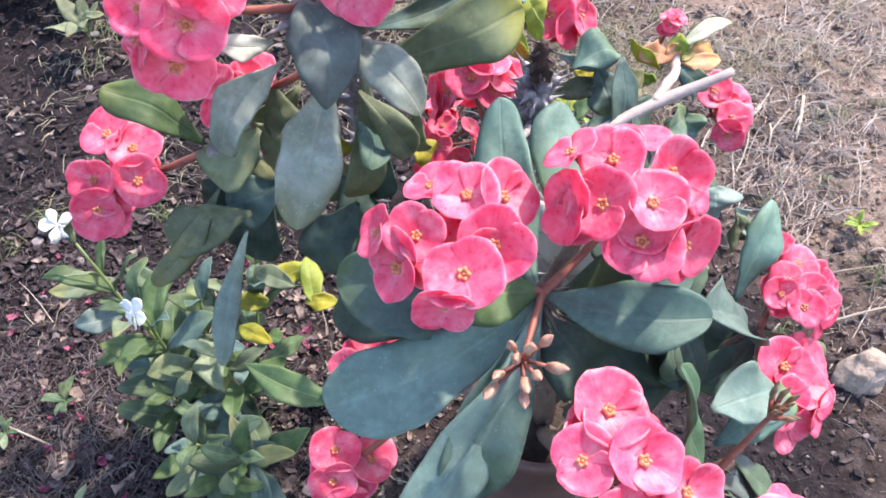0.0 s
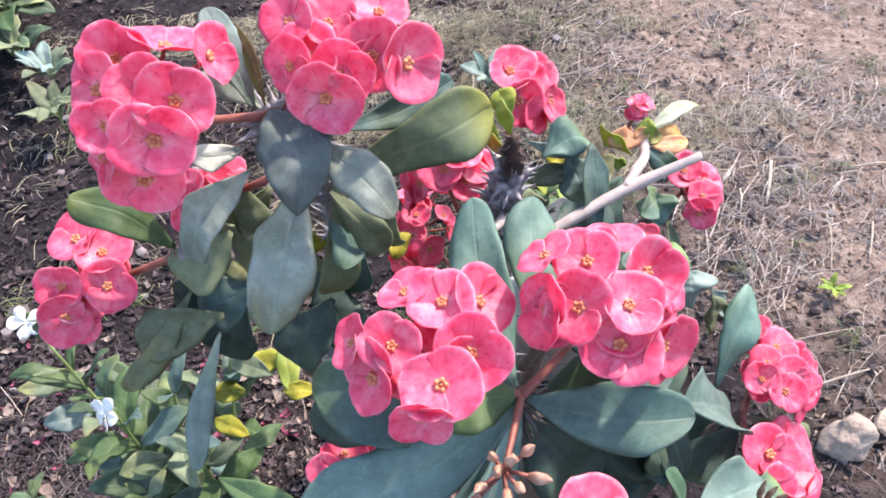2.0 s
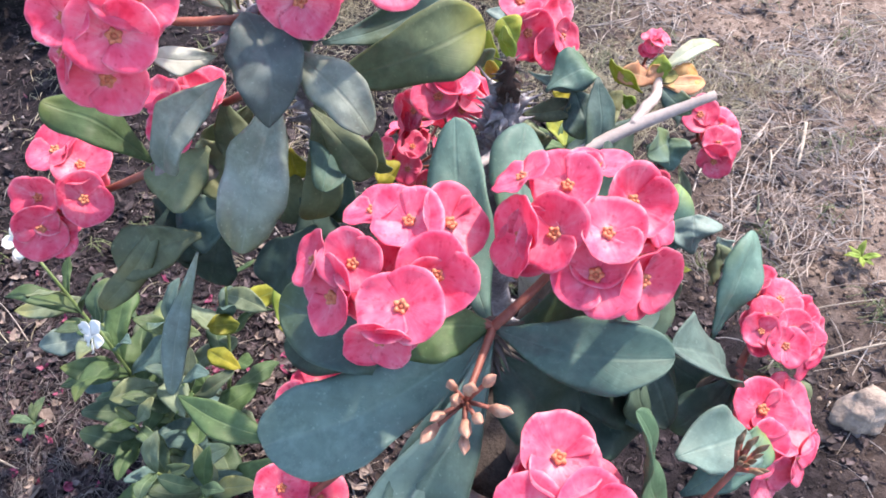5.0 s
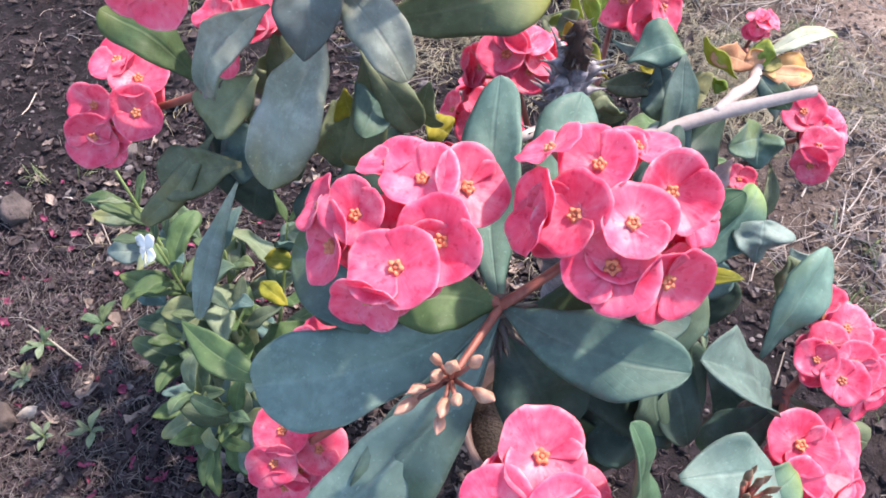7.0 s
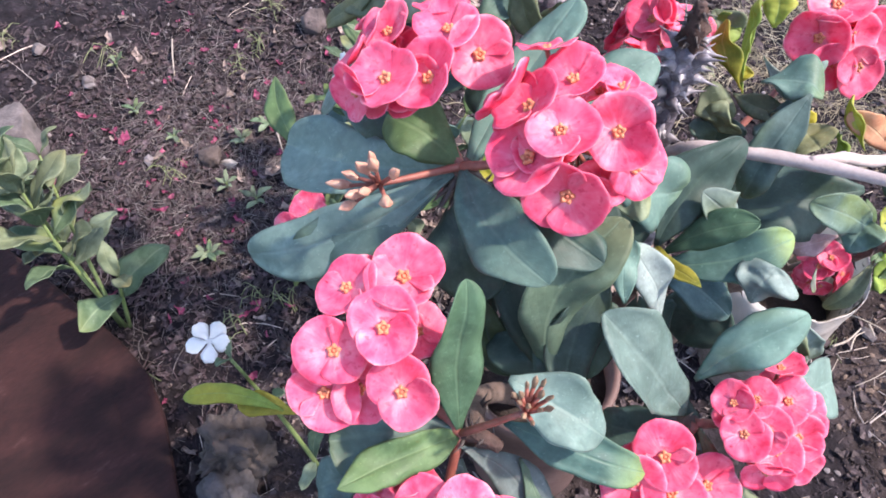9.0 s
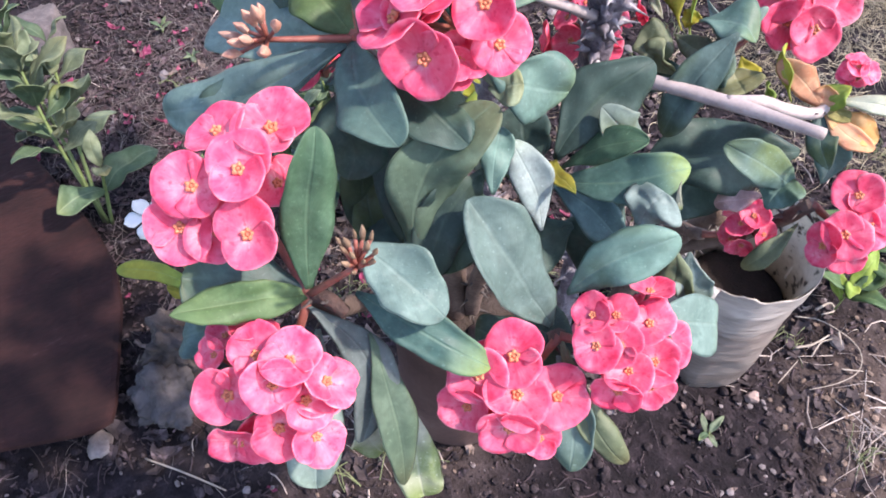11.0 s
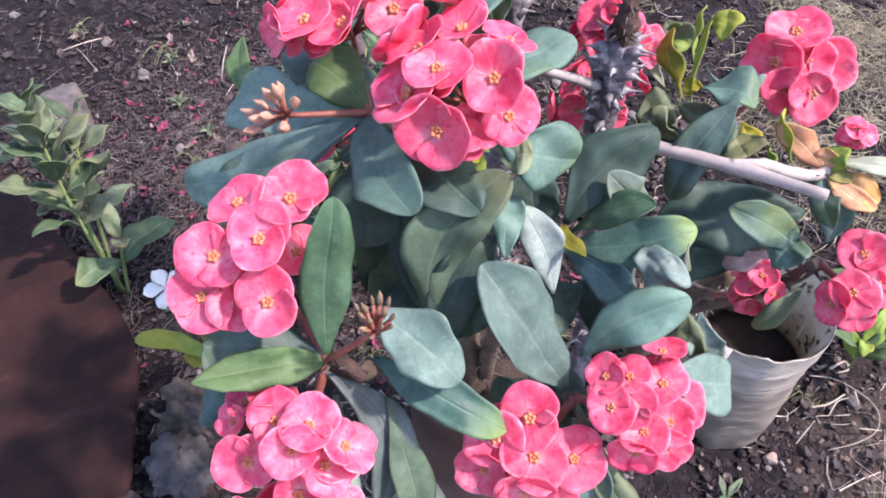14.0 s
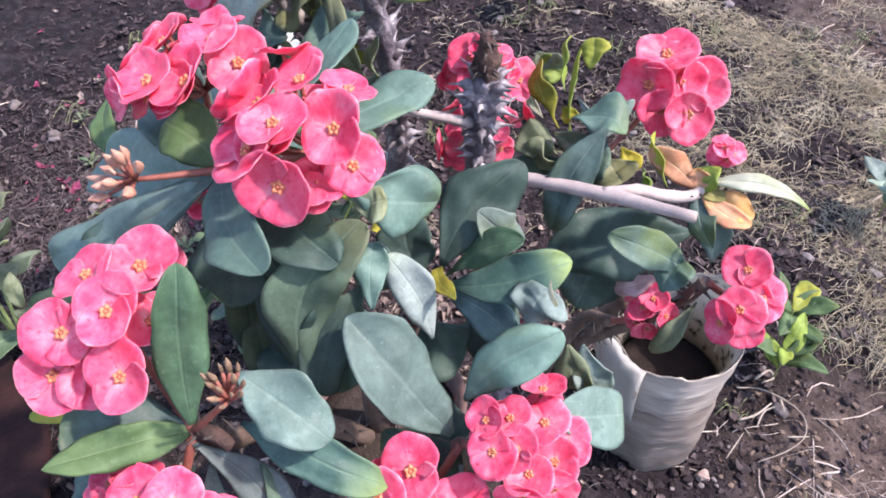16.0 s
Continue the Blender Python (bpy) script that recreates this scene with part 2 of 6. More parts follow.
LEAF = {
    "teal": blade("leaf_teal", (0.048, 0.093, 0.085), (0.095, 0.160, 0.147), (0.126, 0.195, 0.171), (0.099, 0.146, 0.062)),
    "blue": blade("leaf_blue", (0.041, 0.088, 0.092), (0.080, 0.152, 0.158), (0.109, 0.190, 0.180), (0.064, 0.124, 0.079), 0.72),
    # teal leaf whose yellow-green tip paints sunlight coming through the blade
    "lit_tip": blade("leaf_lit_tip", (0.038, 0.095, 0.083), (0.073, 0.154, 0.131), (0.118, 0.212, 0.156), (0.223, 0.318, 0.098), 0.70, tipped=0),
    "wax": blade("leaf_wax", (0.081, 0.138, 0.124), (0.144, 0.222, 0.202), (0.169, 0.248, 0.222), (0.107, 0.165, 0.102), 0.66),
    "fern": blade("leaf_fern", (0.068, 0.115, 0.079), (0.112, 0.174, 0.120), (0.134, 0.200, 0.135), (0.122, 0.141, 0.075), 0.62),
    "mauve": blade("leaf_mauve", (0.36, 0.22, 0.22), (0.52, 0.36, 0.36), (0.55, 0.42, 0.42), (0.36, 0.33, 0.14), 0.64),
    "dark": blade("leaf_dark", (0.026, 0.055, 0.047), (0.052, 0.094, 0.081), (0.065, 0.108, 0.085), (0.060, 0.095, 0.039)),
    "green": blade("leaf_green", (0.043, 0.083, 0.032), (0.075, 0.132, 0.053), (0.128, 0.187, 0.093), (0.128, 0.170, 0.047), 0.62),
    # olive leaf, its sunlit translucent tip painted in as yellow
    "lit_tip_olive": blade("leaf_lit_tip_olive", (0.080, 0.115, 0.060), (0.130, 0.170, 0.090), (0.18, 0.21, 0.12), (0.36, 0.35, 0.07), 0.7, tipped=0),
    "white": blade("leaf_white", (0.52, 0.53, 0.47), (0.68, 0.69, 0.63), (0.7, 0.7, 0.65), (0.45, 0.46, 0.36), 0.7),
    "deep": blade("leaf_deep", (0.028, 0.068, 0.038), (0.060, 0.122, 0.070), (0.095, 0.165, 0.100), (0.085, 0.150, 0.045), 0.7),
    "olive": blade("leaf_olive", (0.100, 0.130, 0.075), (0.165, 0.195, 0.118), (0.19, 0.22, 0.13), (0.20, 0.18, 0.07), 0.58),
    "slate": blade("leaf_slate", (0.062, 0.083, 0.084), (0.114, 0.146, 0.145), (0.144, 0.183, 0.173), (0.092, 0.115, 0.090), 0.66),
    "frost": blade("leaf_frost", (0.192, 0.260, 0.256), (0.336, 0.412, 0.403), (0.352, 0.428, 0.412), (0.208, 0.277, 0.202), 0.66),
    "ash": blade("leaf_ash", (0.165, 0.205, 0.175), (0.300, 0.345, 0.305), (0.27, 0.30, 0.25), (0.165, 0.185, 0.105), 0.62),
    "pale": blade("leaf_pale", (0.137, 0.203, 0.188), (0.240, 0.324, 0.308), (0.282, 0.360, 0.330), (0.199, 0.270, 0.193)),
    "mint": blade("leaf_mint", (0.074, 0.150, 0.126), (0.122, 0.212, 0.182), (0.153, 0.252, 0.218), (0.132, 0.205, 0.098)),
    "yellow": blade("leaf_yellow", (0.27, 0.25, 0.03), (0.40, 0.35, 0.04), (0.42, 0.40, 0.14), (0.18, 0.22, 0.03), 0.55, 0.5, 0.3),
    "orange": blade("leaf_orange", (0.62, 0.27, 0.15), (0.78, 0.43, 0.27), (0.80, 0.50, 0.32), (0.70, 0.40, 0.14), 0.5, 0.5, 0.3),
    "lime": blade("leaf_lime", (0.16, 0.25, 0.04), (0.24, 0.33, 0.06), (0.3, 0.38, 0.14), (0.36, 0.36, 0.05), 0.5, 0.45, 0.25),
    "cream": blade("leaf_cream", (0.34, 0.36, 0.28), (0.46, 0.48, 0.39), (0.48, 0.50, 0.42), (0.20, 0.28, 0.07), 0.62, 0.5, 0.25, 0),
    "sheath": blade("leaf_sheath", (0.15, 0.13, 0.045), (0.24, 0.22, 0.07), (0.3, 0.3, 0.1), (0.20, 0.10, 0.05), 0.5, 0.45, 0.2),
}
def petal(name):
    """A bract: pale towards the heart, the light on its curled rim painted in, deeper blotches and fine streaks that
    run outwards.
    """
    mat = bpy.data.materials.new(name)
    mat.use_nodes = True
    nodes, links = mat.node_tree.nodes, mat.node_tree.links
    body = nodes["Principled BSDF"]
    coord, info = nodes.new("ShaderNodeTexCoord"), nodes.new("ShaderNodeObjectInfo")
    pull = nodes.new("ShaderNodeMapping")
    pull.inputs["Scale"].default_value = (26, 2.2, 1)
    links.new(coord.outputs["UV"], pull.inputs["Vector"])
    streak, blotch = nodes.new("ShaderNodeTexNoise"), nodes.new("ShaderNodeTexNoise")
    for node, scale, place in ((streak, 1.0, pull.outputs[0]), (blotch, 4.2, coord.outputs["Object"])):
        node.noise_dimensions = "4D"
        node.inputs["Scale"].default_value, node.inputs["Detail"].default_value = scale, 3
        links.new(place, node.inputs["Vector"])
        wide = nodes.new("ShaderNodeMath")
        wide.operation = "MULTIPLY"
        wide.inputs[1].default_value = 30
        links.new(info.outputs["Random"], wide.inputs[0])
        links.new(wide.outputs[0], node.inputs["W"])
    split = nodes.new("ShaderNodeSeparateXYZ")
    links.new(coord.outputs["UV"], split.inputs[0])
    # the last stop paints the light that the curled rim catches
    outwards = ramp(nodes, ((0.05, (0.66, 0.66, 0.66)), (0.34, (0.46, 0.46, 0.46)), (0.93, (0.41, 0.41, 0.41)), (1.0, (0.56, 0.56, 0.56))))
    links.new(split.outputs[1], outwards.inputs[0])
    sums = outwards.outputs[0]
    for node, weight in ((streak, 0.26), (blotch, 0.95)):
        add = nodes.new("ShaderNodeMath")
        add.operation = "MULTIPLY_ADD"
        add.inputs[1].default_value = weight
        links.new(node.outputs["Fac"], add.inputs[0])
        links.new(sums, add.inputs[2])
        sums = add.outputs[0]
    low = nodes.new("ShaderNodeMath")
    low.operation = "SUBTRACT"
    low.inputs[1].default_value = 0.55
    links.new(sums, low.inputs[0])
    colour = ramp(nodes, ((0.24, (0.80, 0.040, 0.118)), (0.40, (0.93, 0.098, 0.218)), (0.56, (0.95, 0.185, 0.315)), (0.72, (0.96, 0.355, 0.465)), (0.9, (0.97, 0.63, 0.71))))
    links.new(low.outputs[0], colour.inputs[0])
    value = nodes.new("ShaderNodeMath")
    value.operation = "MULTIPLY_ADD"
    value.inputs[1].default_value, value.inputs[2].default_value = 0.20, 0.80
    links.new(info.outputs["Random"], value.inputs[0])
    fleck = nodes.new("ShaderNodeTexNoise")
    fleck.inputs["Scale"].default_value, fleck.inputs["Detail"].default_value = 13, 2
    links.new(coord.outputs["Object"], fleck.inputs["Vector"])
    where = ramp(nodes, ((0.60, (0, 0, 0)), (0.70, (0.55, 0.55, 0.55))))
    links.new(fleck.outputs["Fac"], where.inputs[0])
    stained = nodes.new("ShaderNodeMix")
    stained.data_type = "RGBA"
    stained.inputs[7].default_value = (0.72, 0.025, 0.10, 1)
    links.new(where.outputs[0], stained.inputs[0])
    links.new(colour.outputs[0], stained.inputs[6])
    hsv = nodes.new("ShaderNodeHueSaturation")
    links.new(value.outputs[0], hsv.inputs["Value"])
    links.new(stained.outputs[2], hsv.inputs["Color"])
    links.new(hsv.outputs[0], body.inputs["Base Color"])
    body.inputs["Roughness"].default_value, body.inputs["Specular IOR Level"].default_value = 0.44, 0.42
    relief = nodes.new("ShaderNodeBump")
    relief.inputs["Strength"].default_value, relief.inputs["Distance"].default_value = 0.09, 0.02
    links.new(streak.outputs["Fac"], relief.inputs["Height"])
    links.new(relief.outputs[0], body.inputs["Normal"])
    thin, mix = nodes.new("ShaderNodeBsdfTranslucent"), nodes.new("ShaderNodeMixShader")
    mix.inputs[0].default_value = 0.36
    links.new(hsv.outputs[0], thin.inputs[0])
    links.new(body.outputs[0], mix.inputs[1])
    links.new(thin.outputs[0], mix.inputs[2])
    links.new(mix.outputs[0], nodes["Material Output"].inputs[0])
    return mat


PINK = petal("petal_pink")
WHITE = surface("petal_white", ((0.3, (0.72, 0.74, 0.76)), (0.7, (0.85, 0.86, 0.86))), 3, 0.5, 14, 0.15, 0.02, vary=0.04, through_light=0.2)
GOLD = surface("nectary_yellow", ((0.3, (0.46, 0.12, 0.075)), (0.7, (0.58, 0.24, 0.125))), 12, 0.45, 50, 0.2, 0.01)
CORE = surface("flower_core", ((0.3, (0.35, 0.06, 0.05)), (0.7, (0.55, 0.20, 0.10))), 12, 0.5, 50, 0.2, 0.01)
BUD = surface("bud_salmon", ((0.3, (0.27, 0.12, 0.09)), (0.5, (0.39, 0.21, 0.155)), (0.7, (0.50, 0.34, 0.25))), 120, 0.45, 500, 0.2, 0.0005)
DRYBUD = surface("bud_brown", ((0.3, (0.11, 0.065, 0.045)), (0.7, (0.29, 0.20, 0.13))), 120, 0.6, 500, 0.3, 0.0005)
STALK = surface("stalk_red", ((0.3, (0.15, 0.045, 0.036)), (0.7, (0.29, 0.10, 0.075))), 90, 0.5, 400, 0.2, 0.0005)
BARK = surface("bark_grey", ((0.25, (0.10, 0.085, 0.08)), (0.5, (0.20, 0.175, 0.17)), (0.75, (0.36, 0.33, 0.33))), 70, 0.75, 320, 0.6, 0.002)
BROWNBARK = surface("bark_brown", ((0.25, (0.05, 0.033, 0.028)), (0.5, (0.10, 0.07, 0.06)), (0.75, (0.17, 0.13, 0.11))), 70, 0.8, 320, 0.6, 0.002)
DARKBARK = surface("bark_violet", ((0.25, (0.036, 0.030, 0.040)), (0.5, (0.115, 0.102, 0.126)), (0.75, (0.34, 0.32, 0.36))), 45, 0.55, 200, 0.8, 0.004)
DEADTIP = surface("dead_tip", ((0.3, (0.02, 0.012, 0.011)), (0.7, (0.07, 0.04, 0.034))), 90, 0.85, 320, 0.8, 0.003)
TWIG = surface("twig_pale", ((0.25, (0.22, 0.18, 0.175)), (0.7, (0.42, 0.36, 0.35))), 60, 0.7, 300, 0.4, 0.001)
DARKTHORN = surface("thorn_brown", ((0.3, (0.030, 0.024, 0.023)), (0.7, (0.095, 0.078, 0.075))), 100, 0.6, 400, 0.2, 0.0005)
KNOBS = surface("thorn_silver", ((0.28, (0.045, 0.038, 0.048)), (0.5, (0.135, 0.122, 0.142)), (0.72, (0.42, 0.40, 0.43))), 70, 0.42, 300, 0.4, 0.001, spec=0.6)
GREENSTEM = surface("stem_green", ((0.3, (0.10, 0.15, 0.05)), (0.7, (0.18, 0.23, 0.09))), 60, 0.55, 300, 0.3, 0.001)


# ---- mesh helpers ----
WORLD = {}


def link_mesh(name, mesh, m, parent=None, label=""):
    ob = new(name, mesh)
    WORLD[ob.name] = m
    if parent is not None:
        ob.parent = parent
        ob.matrix_basis = WORLD[parent.name].inverted() @ m
    else:
        ob.matrix_basis = m
    if label:
        tagged(ob, label)
    return ob


def part(name, bm, material, parent, label="", m=None):
    mesh = bpy.data.meshes.new(name)
    bm.to_mesh(mesh)
    bm.free()
    for mat in material if isinstance(material, (list, tuple)) else [material]:
        mesh.materials.append(mat)
    mesh.polygons.foreach_set("use_smooth", [True] * len(mesh.polygons))
    return link_mesh(name, mesh, m if m is not None else Matrix(), parent, label)


def thing(name, place, label, category, group="", kind=""):
    ob = new(name)
    ob.empty_display_size = 0.02
    WORLD[ob.name] = Matrix.Translation(place)
    ob.matrix_basis = WORLD[ob.name]
    return tagged(ob, label, category, group, kind)


def spline(points, steps):
    """Points of a smooth curve through the given ones."""
    p = [Vector(q) for q in points]
    if len(p) == 2:
        return [p[0].lerp(p[1], i / steps) for i in range(steps + 1)]
    ends = [p[0] * 2 - p[1]] + p + [p[-1] * 2 - p[-2]]
    out = []
    for i in range(1, len(ends) - 2):
        a, b, c, d = ends[i - 1:i + 3]
        for k in range(steps):
            t = k / steps
            out.append(0.5 * ((2 * b) + (c - a) * t + (2 * a - 5 * b + 4 * c - d) * t * t + (3 * b - a - 3 * c + d) * t ** 3))
    return out + [p[-1]]


def tube(bm, points, radii, sides=8, rough=0.0, slot=0, steps=5):
    """A closed tapered tube along a smooth curve. Returns the curve's points and radii."""
    line = spline(points, steps)
    n = len(line)
    rad = [np.interp(i / (n - 1), np.linspace(0, 1, len(radii)), radii) for i in range(n)]
    rings, side = [], Vector((0.31, 0.87, 0.38))
    for i, c in enumerate(line):
        way = (line[min(i + 1, n - 1)] - line[max(i - 1, 0)]).normalized()
        side = (side - way * side.dot(way)).normalized()
        other = way.cross(side)
        ring = []
        for k in range(sides):
            a = 2 * math.pi * k / sides
            out = side * math.cos(a) + other * math.sin(a)
            r = rad[i] * (1 + rough * noise.noise(c * 90 + out * 1.7))
            ring.append(bm.verts.new(c + out * r))
        rings.append(ring)
    for a, b in zip(rings, rings[1:]):
        for k in range(sides):
            bm.faces.new((a[k], a[(k + 1) % sides], b[(k + 1) % sides], b[k])).material_index = slot
    bm.faces.new(rings[0][::-1]).material_index = slot
    bm.faces.new(rings[-1]).material_index = slot
    return line, rad


def shell(rows, thick, closed=False):
    """A thin closed sheet through a grid of points, with a blade's map: u along, v across."""
    nu, nv = len(rows), len(rows[0])
    bm = bmesh.new()
    uv = bm.loops.layers.uv.new("UVMap")
    top = [[bm.verts.new(p) for p in r] for r in rows]
    normals = []
    for i in range(nu):
        line = []
        for j in range(nv):
            a = rows[min(i + 1, nu - 1)][j] - rows[max(i - 1, 0)][j]
            b = rows[i][min(j + 1, nv - 1)] - rows[i][max(j - 1, 0)]
            line.append(a.cross(b).normalized() if a.cross(b).length > 1e-12 else Vector((0, 0, 1)))
        normals.append(line)
    low = [[bm.verts.new(rows[i][j] - normals[i][j] * thick) for j in range(nv)] for i in range(nu)]

    def face(verts, marks):
        f = bm.faces.new(verts)
        for loop, (i, j) in zip(f.loops, marks):
            loop[uv].uv = (i / (nu - 1), j / (nv - 1))

    for i in range(nu - 1):
        for j in range(nv - 1):
            q = [(i, j), (i + 1, j), (i + 1, j + 1), (i, j + 1)]
            face([top[a][b] for a, b in q], q)
            face([low[a][b] for a, b in q[::-1]], q[::-1])
    rim = [(i, 0) for i in range(nu)] + [(nu - 1, j) for j in range(1, nv)] + [(i, nv - 1) for i in range(nu - 2, -1, -1)] + [(0, j) for j in range(nv - 2, 0, -1)]
    for k in range(len(rim)):
        (a, b), (c, d) = rim[k], rim[(k + 1) % len(rim)]
        face([top[a][b], low[a][b], low[c][d], top[c][d]], [(a, b), (a, b), (c, d), (c, d)])
    return bm


def basis(origin, ahead, up):
    """A pose with x ahead and z as near to up as it goes."""
    x = Vector(ahead).normalized()
    z = Vector(up)
    z = z - x * z.dot(x)
    z = z.normalized() if z.length > 1e-4 else x.orthogonal().normalized()
    y = z.cross(x)
    return Matrix(((x.x, y.x, z.x, origin[0]), (x.y, y.y, z.y, origin[1]), (x.z, y.z, z.z, origin[2]), (0, 0, 0, 1)))


LEAF_COUNT = [0]


def leaf(plant, base, tip, width, up, bend=0.06, colour="teal", fold=0.12, full=0.66, twist=0.0, name="leaf", label="", wavy=1.0, pointed=False, curve=0.0):
    """One leaf from its base to its tip. bend: its arch, as a share of its length; fold: how far the halves rise;
    full: where along its length it is widest; twist: degrees that the tip turns against the base; curve: its bow within its plane."""
    LEAF_COUNT[0] += 1
    rng = random.Random(LEAF_COUNT[0])
    base, tip = Vector(base), Vector(tip)
    length = (tip - base).length
    nu, nv = 22, 10
    phase, lean = rng.uniform(0, 6.28), curve + rng.uniform(-0.09, 0.09)
    sides = [(rng.uniform(0.03, 0.12), rng.uniform(4, 9), rng.uniform(0, 6.28), rng.uniform(-0.5, 0.9)) for k in range(2)]
    fold = fold + rng.uniform(-0.05, 0.16)
    twist = twist + rng.uniform(-16, 16)
    blunt, droop, seed = rng.uniform(1.5, 2.5), rng.uniform(-0.25, 0.9), rng.uniform(0, 90)
    rows = []
    for i in range(nu + 1):
        u = 1 - (1 - i / nu) ** 1.6
        if u < full:
            s = u / full
            share = 0.09 + 0.91 * math.sin(math.pi / 2 * s) ** (1.25 if not pointed else 0.9)
        else:
            s = (u - full) / (1 - full)
            share = math.sqrt(max(1 - s ** blunt, 0.0004)) if not pointed else max((1 - s * s) ** 0.85, 0.02)
        half = 0.5 * width * share
        turn = radians(twist) * u
        row = []
        for j in range(nv + 1):
            v = 2 * j / nv - 1
            swell, beat, start, curl = sides[v > 0]
            edge = noise.noise(Vector((u * 5.5 + seed, 3.0 if v > 0 else -3.0, 0.5)))
            y = half * v * (1 + swell * math.sin(beat * u + start) + 0.15 * wavy * edge * abs(v))
            z = fold * abs(y) - fold * 0.35 * width * (v * v) * 0.3
            z += wavy * share * (0.15 * width * v * v * math.sin(7 * u + phase + (1.3 if v > 0 else 0)) + 0.035 * width * math.sin(9 * u + 2 * v + phase))
            z += wavy * share * width * (0.16 * noise.noise(Vector((u * 2.6 + seed, v * 0.9, 7.0))) + 0.05 * noise.noise(Vector((u * 8 + seed, v * 2.5, 2.0))))
            z -= wavy * 0.13 * curl * width * share * max(abs(v) - 0.45, 0) ** 2 / 0.3
            z -= 0.12 * droop * length * max(u - 0.7, 0) ** 2 / 0.09
            y, z = y * math.cos(turn) - z * math.sin(turn), y * math.sin(turn) + z * math.cos(turn)
            row.append(Vector((u * length, y + lean * length * math.sin(math.pi * u), z + bend * length * 4 * u * (1 - u))))
        rows.append(row)
    bm = shell(rows, 0.0009)
    return part(name, bm, LEAF[colour], plant, label, basis(base, tip - base, up))


def flower_mesh(seed):
    """Two broad bracts along x, one lapped over the other, and five kidney-shaped nectaries round a small core; 1 from tip to tip."""
    rng = random.Random(seed)
    bm = bmesh.new()
    open_up = rng.uniform(0.16, 0.40)
    for side in range(2):
        nr, na = 7, 22
        size = 1.0 if side == 0 else rng.uniform(0.88, 1.0)
        turn = radians(180 * side + rng.uniform(-9, 9))
        lift = 0.0 if side == 0 else rng.uniform(0.025, 0.06)
        cup = open_up + rng.uniform(-0.06, 0.10)
        wob, ph, notch = rng.uniform(0.015, 0.05), rng.uniform(0, 6.28), rng.uniform(0.0, 0.07)
        blunt, roll, skew = rng.uniform(0.30, 0.52), rng.uniform(-0.10, 0.12), rng.uniform(-0.12, 0.12)
        grid = []
        for k in range(na + 1):
            a = radians(-112 + 224 * k / na)
            reach = 0.5 * size * math.cos(a * 0.66) ** blunt * (1 - notch * math.exp(-(a / 0.22) ** 2)) * (1 + 0.018 * math.sin(5 * a + ph) + 0.012 * math.sin(11 * a + 2 * ph) + skew * math.sin(a) * 0.5)
            row = []
            for r in range(nr + 1):
                q = 0.05 + 0.95 * r / nr
                h = lift * q + cup * q ** 1.5 * reach + roll * max(q - 0.72, 0) ** 2 / 0.3
                h += wob * q * q * math.sin(3 * a + ph) + 0.55 * wob * q ** 3 * math.sin(8 * a + 2 * ph) + 0.10 * q * math.sin(a) * (1 if side else -1) - 0.03 * q * math.exp(-(a / 0.16) ** 2)
                row.append(Vector((q * reach * math.cos(a + turn), q * reach * math.sin(a + turn), h)))
            grid.append(row)
        sheet = shell(grid, 0.011)
        keep = bpy.data.meshes.new("petal")
        sheet.to_mesh(keep)
        sheet.free()
        bm.from_mesh(keep)
        bpy.data.meshes.remove(keep)
    around, lobes = 30, rng.uniform(0, 1)
    hoops = []
    for r, z, deep in ((0.030, 0.050, 0.0), (0.040, 0.074, 0.08), (0.056, 0.080, 0.12), (0.076, 0.068, 0.16), (0.082, 0.042, 0.16)):
        hoops.append([bm.verts.new((r * (1 + deep * math.cos(5 * a + lobes)) * math.cos(a), r * (1 + deep * math.cos(5 * a + lobes)) * math.sin(a), z + 0.010 * math.cos(5 * a + lobes))) for a in (2 * math.pi * k / around for k in range(around))])
    for a, b in zip(hoops, hoops[1:]):
        for k in range(around):
            bm.faces.new((a[k], b[k], b[(k + 1) % around], a[(k + 1) % around])).material_index = 1
    made = bmesh.ops.create_icosphere(bm, subdivisions=1, radius=0.034, matrix=Matrix.Translation((0, 0, 0.048)))
    for f in {f for v in made["verts"] for f in v.link_faces}:
        f.material_index = 2
    mesh = bpy.data.meshes.new("flower")
    bm.to_mesh(mesh)
    bm.free()
    for mat in (PINK, GOLD, CORE):
        mesh.materials.append(mat)
    mesh.polygons.foreach_set("use_smooth", [True] * len(mesh.polygons))
    return mesh


FLOWERS = [flower_mesh(k) for k in range(14)]
FLOWER_COUNT = [0]


